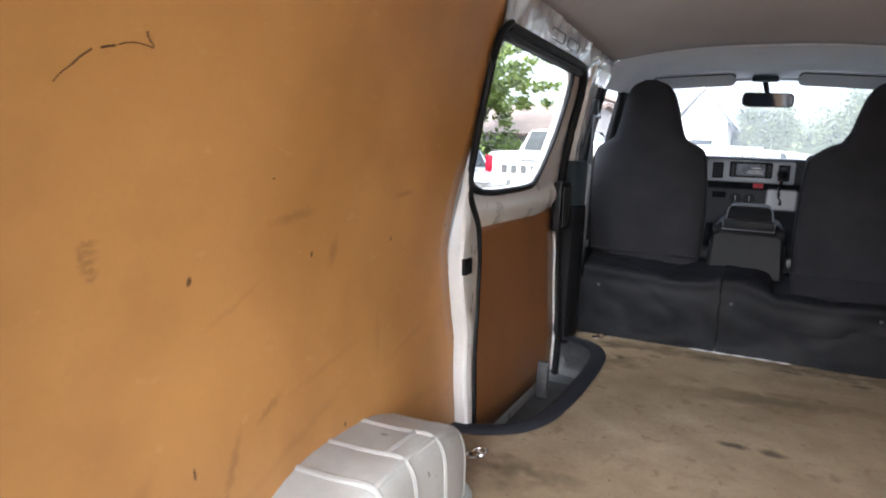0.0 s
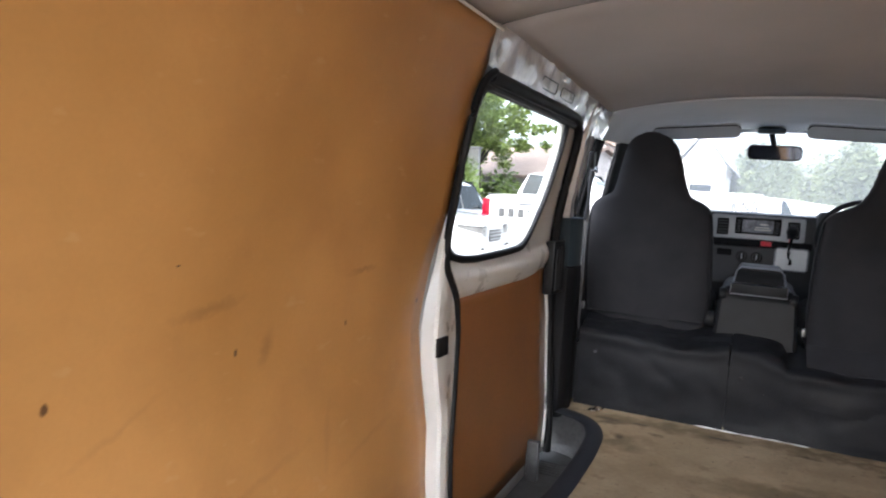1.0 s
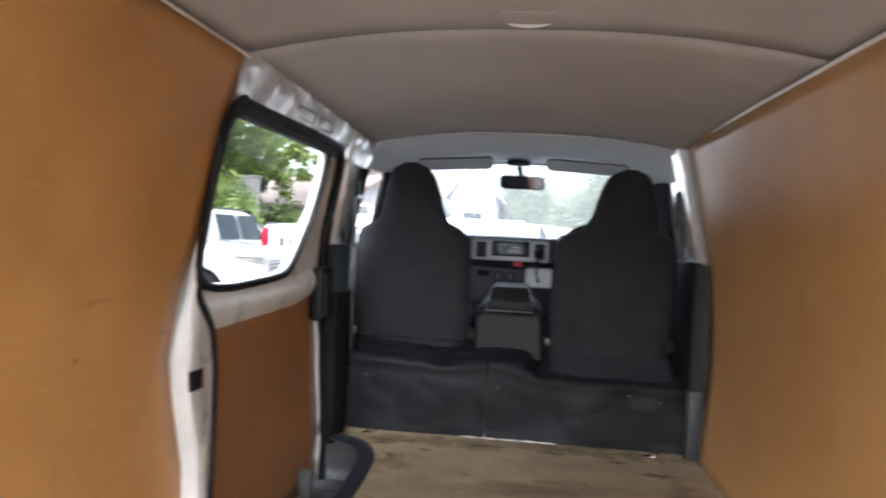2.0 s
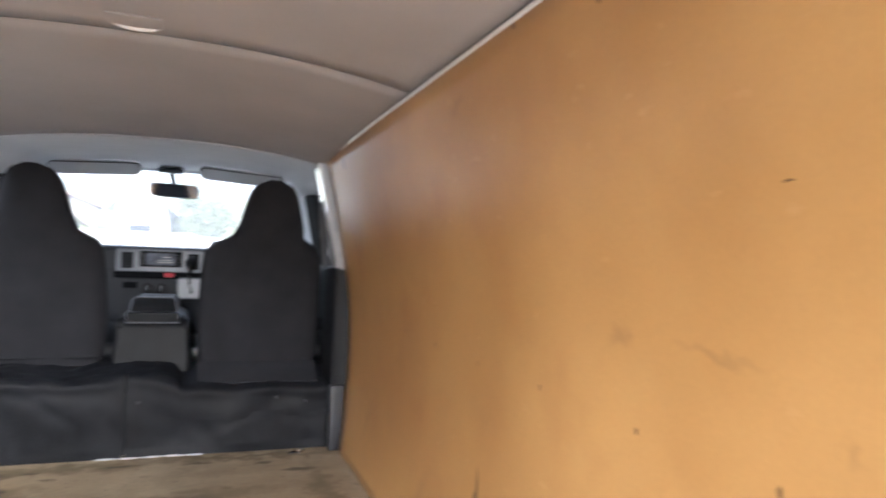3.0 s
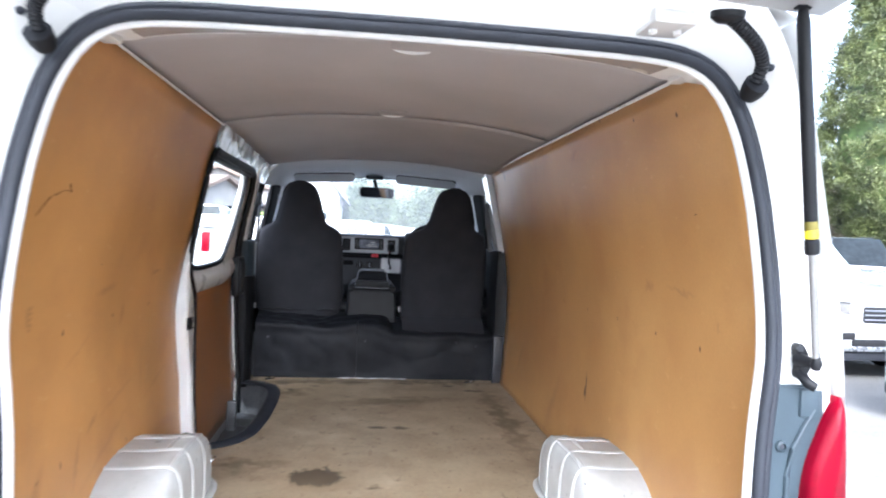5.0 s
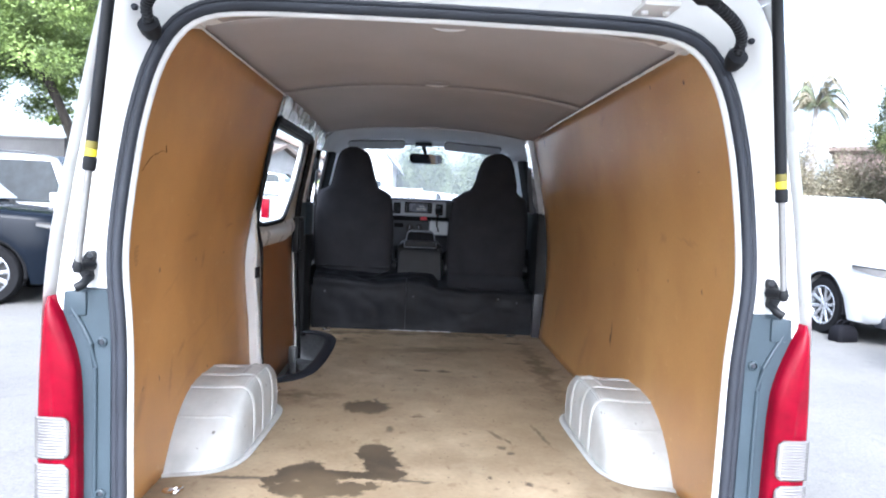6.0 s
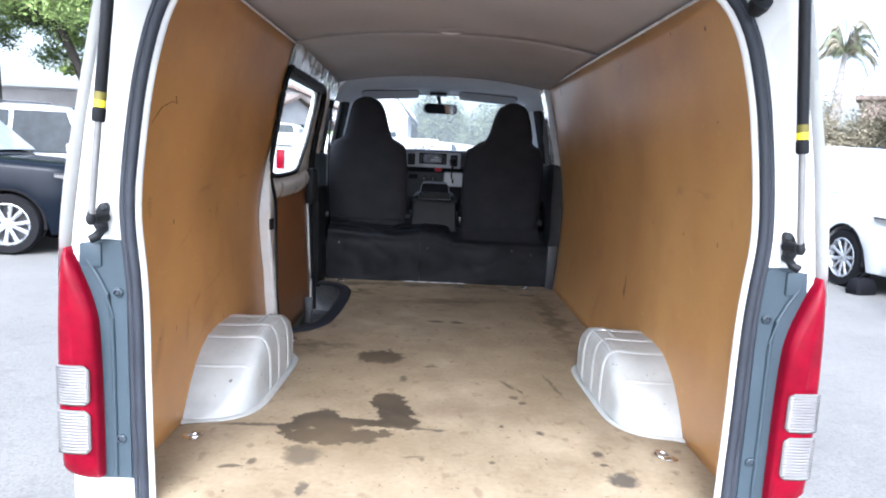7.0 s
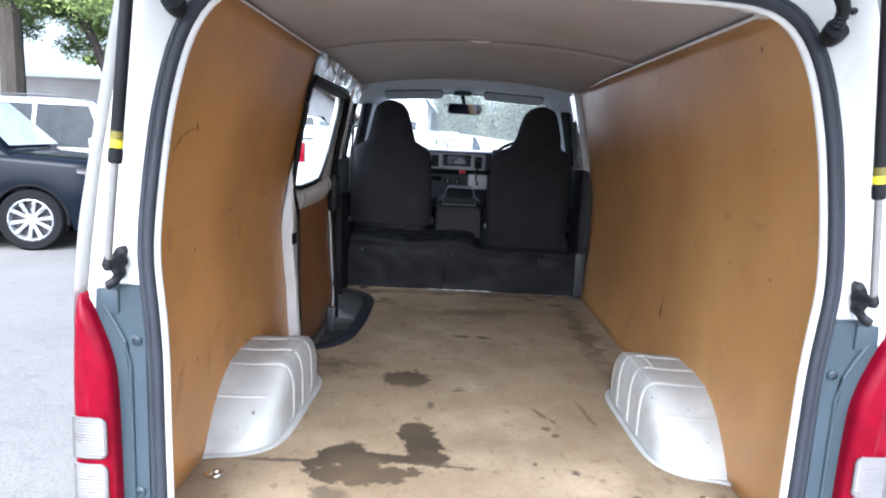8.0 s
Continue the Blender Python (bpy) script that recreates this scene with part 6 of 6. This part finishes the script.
broad_tree(-12.55, 17.6, 9.0, 5.0, 3.75, LEAF, "broad leafy tree with a thick trunk behind a wall", 190000, 0.34, (0.3, -0.3), 0.05)
broad_tree(-10.2, 19.3, 8.6, 4.4, 3.8, LEAF, "leafy tree with a slim leaning trunk", 190000, 0.17, (-2.6, 0.3), 0.05)
broad_tree(-12.2, 27.5, 7.2, 2.7, 1.8, LEAF_LIGHT, "fresh green garden tree beyond the parked cars", 10000, 0.22)
broad_tree(-10.2, 24.5, 6.4, 2.2, 2.0, LEAF_LIGHT, "slim fresh green tree beyond the parked cars", 7000, 0.16)

con_tree = thing("conifer", "tall dense olive green conifer, billowing clipped shape", "tree", at=(17.05, 19.4, 0))
part("trunk", tube([(0, 0, 0), (0, 0, 2.2), (0, 0, 5)], [0.3, 0.26, 0.1], 8), BARK, con_tree)
CONE = [(1.6, 0.5), (2.5, 1.1), (3.1, 1.65), (3.8, 2.1), (4.6, 2.3), (6.0, 2.05), (8.0, 1.6), (9.7, 1.08), (11.2, 0.6), (12.4, 0.15)]
part("inner_mass", lathe([(r * 0.62, z) for z, r in CONE], 24), LEAF_DARK, con_tree, "dark inner foliage")
blobs = []
for k in range(1500):
    z = 1.6 + 10.8 * rng.random() ** 1.1
    a = rng.random() * 6.283
    rr = lerp(CONE, z) * (0.74 + 0.26 * rng.random())
    s = 0.20 + 0.20 * rng.random()
    blobs.append((rr * math.cos(a), rr * math.sin(a), z, s, s, s * 0.9))
leaves("crown", blobs, 170000, 0.042, LEAF_CONE, con_tree, flat=1.2)

palm = thing("palm_tree", "tall palm with a shaggy grey trunk and drooping fronds", "palm", at=(15.0, 24.0, 0))
part("trunk", tube([(0, 0, 0), (0.05, 0, 2), (0.0, 0, 3.6), (0.05, 0, 5.0), (0.1, 0, 5.9)], [0.27, 0.25, 0.21, 0.12, 0.08], 12), PALMBARK, palm)
for k in range(26):
    a = 2 * math.pi * k / 26 * 5.0 + rng.random() * 0.5
    up = 0.3 + 1.9 * (k / 26) + 0.2 * rng.random()
    L = (1.05 + 0.3 * rng.random()) * (1.0 - 0.45 * k / 26)
    ax = [Vector((0.1 + math.cos(a) * L * f, math.sin(a) * L * f, 5.75 + up * f * (1.6 - 0.75 * f) - 0.95 * f ** 2.4)) for f in np.linspace(0, 1, 16)]
    bm = tube(ax, list(np.linspace(0.022, 0.004, 16)), 5)
    side = Vector((-math.sin(a), math.cos(a), 0))
    for i in range(2, 16):
        for s in (-1, 1):
            for j in (0, 0.33, 0.66):
                p = ax[i].lerp(ax[min(15, i + 1)], j)
                tip = p + side * s * (0.28 + 0.08 * rng.random()) * (1 - 0.45 * i / 16) + Vector((math.cos(a) * 0.16, math.sin(a) * 0.16, -0.20 - 0.14 * rng.random()))
                wd = Vector((math.cos(a), math.sin(a), 0)) * 0.014
                bm.faces.new([bm.verts.new(v) for v in (p - wd, p + wd, tip)])
    part("frond", bm, LEAF_PALE if k % 3 else LEAF_HAZE, palm)

def shrub_belt(name, label, pts, h, depth, count, material, size=0.13):
    s = thing(name, label, "hedge", kind="stuff")
    blobs = []
    for (x0, y0), (x1, y1) in zip(pts, pts[1:]):
        n = max(2, int(math.hypot(x1 - x0, y1 - y0) / 0.9))
        for k in range(n):
            f = (k + rng.random()) / n
            hh = h * (0.7 + 0.45 * rng.random())
            blobs.append((x0 + (x1 - x0) * f, y0 + (y1 - y0) * f, hh * 0.5, 0.9, depth, hh * 0.52))
    leaves("foliage", blobs, count, size, material, s)
    return s


shrub_belt("hedge", "dusty olive shrubs along the edge of the car park", [(12, 30), (17, 27), (22, 22), (28, 17), (34, 8)], 4.0, 1.0, 70000, LEAF_DRY, 0.08)
shrub_belt("hedge", "pale olive shrubs below the conifer", [(13.6, 22.5), (18, 20.8), (22, 18)], 3.1, 0.8, 50000, LEAF_PALE, 0.055)
shrub_belt("hedge", "pale olive shrubs at the foot of the palm", [(13.3, 22.7), (16.4, 21.7)], 3.7, 0.7, 30000, LEAF_PALE, 0.055)
shrub_belt("hedge", "green trees beyond the windscreen", [(-2.0, 35), (3, 34.5), (8, 34), (13, 33)], 4.9, 1.2, 110000, LEAF_HAZE, 0.075)
shrub_belt("hedge", "low green bushes along the left boundary", [(-22, 24.3), (-14, 25), (-8, 28), (-4, 29)], 2.5, 0.8, 20000, LEAF)
shrub_belt("hedge", "leafy bush at the foot of the leaning tree", [(-10.7, 20.4), (-8.6, 21.0)], 3.7, 0.6, 16000, LEAF, 0.07)
shrub_belt("hedge", "distant tree line", [(40, 20), (46, 6), (48, -8)], 4.5, 1.5, 14000, LEAF, 0.25)


# ---- buildings and walls ----
def house(name, label, x, y, turn, w, d, h, roof, wallmat, gable=True, roofmat=None, windows=True):
    roofmat = roofmat or TILE
    b = thing(name, label, "house", at=(x, y, 0), turn=turn)
    part("wall", box(-w / 2, w / 2, -d / 2, d / 2, 0, h), wallmat, b)
    e = 0.35
    if gable:
        sec = [(-w / 2 - e, h - 0.08), (0, h + roof), (w / 2 + e, h - 0.08), (w / 2 + e, h - 0.22), (0, h + roof - 0.18), (-w / 2 - e, h - 0.22)]
        part("roof", prism(sec, d + 2 * e, Matrix.Translation((0, d / 2 + e, 0)) @ UP_XZ), roofmat, b)
        part("gable_wall", prism([(-w / 2, h), (w / 2, h), (0, h + roof - 0.18)], 0.15, Matrix.Translation((0, -d / 2 + 0.15, 0)) @ UP_XZ), wallmat, b)
    else:
        part("roof", box(-w / 2 - e, w / 2 + e, -d / 2 - e, d / 2 + e, h, h + roof, 0.03), TILE, b)
    n = max(1, int(w / 2.6)) if windows else 0
    for k in range(n):
        cx = -w / 2 + w * (k + 0.5) / n
        win = part("window", box(cx - 0.5, cx + 0.5, -d / 2 - 0.02, -d / 2 + 0.1, h * 0.38, h * 0.78), RENDER_WALL, b)
        part("pane", box(cx - 0.43, cx + 0.43, -d / 2 - 0.03, -d / 2 - 0.015, h * 0.41, h * 0.75), CARGLASS, win)
    return b


house("gable_house", "white weatherboard house with a steep gable", -2.25, 33, 0, 1.8, 8, 3.15, 1.45, RENDER_WALL, roofmat=PALEROOF)
house("tiled_house", "low house with a brown tiled roof behind trees", -12.5, 36, 68, 9, 11, 2.5, 1.7, GREYWALL)
house("brick_building", "red brick building with a flat roof edge", 28.5, 36.0, -35, 8, 7, 5.4, 0.25, BRICK, gable=False, windows=False)
house("grey_building", "pale two-storey building with a brown roof", -9.8, 41, 20, 7, 8, 3.6, 1.4, GREYWALL)
wall = thing("boundary_wall", "long grey block wall under the trees", "wall", kind="structure")
part("panel", prism([(-30, 0), (-9.5, 0), (-9.5, 3.08), (-30, 3.08)], 0.2, Matrix.Translation((0, 23.0, 0)) @ UP_XZ), GREYWALL, wall)
part("coping", box(-30, -9.45, 22.72, 23.06, 3.08, 3.16, 0.02), GREYWALL, wall)
for x in (-27, -22, -15.55, -12.6):
    part("post", box(x - 0.06, x + 0.06, 22.70, 22.82, 0, 3.18), DARKTRIM, wall, "dark post")
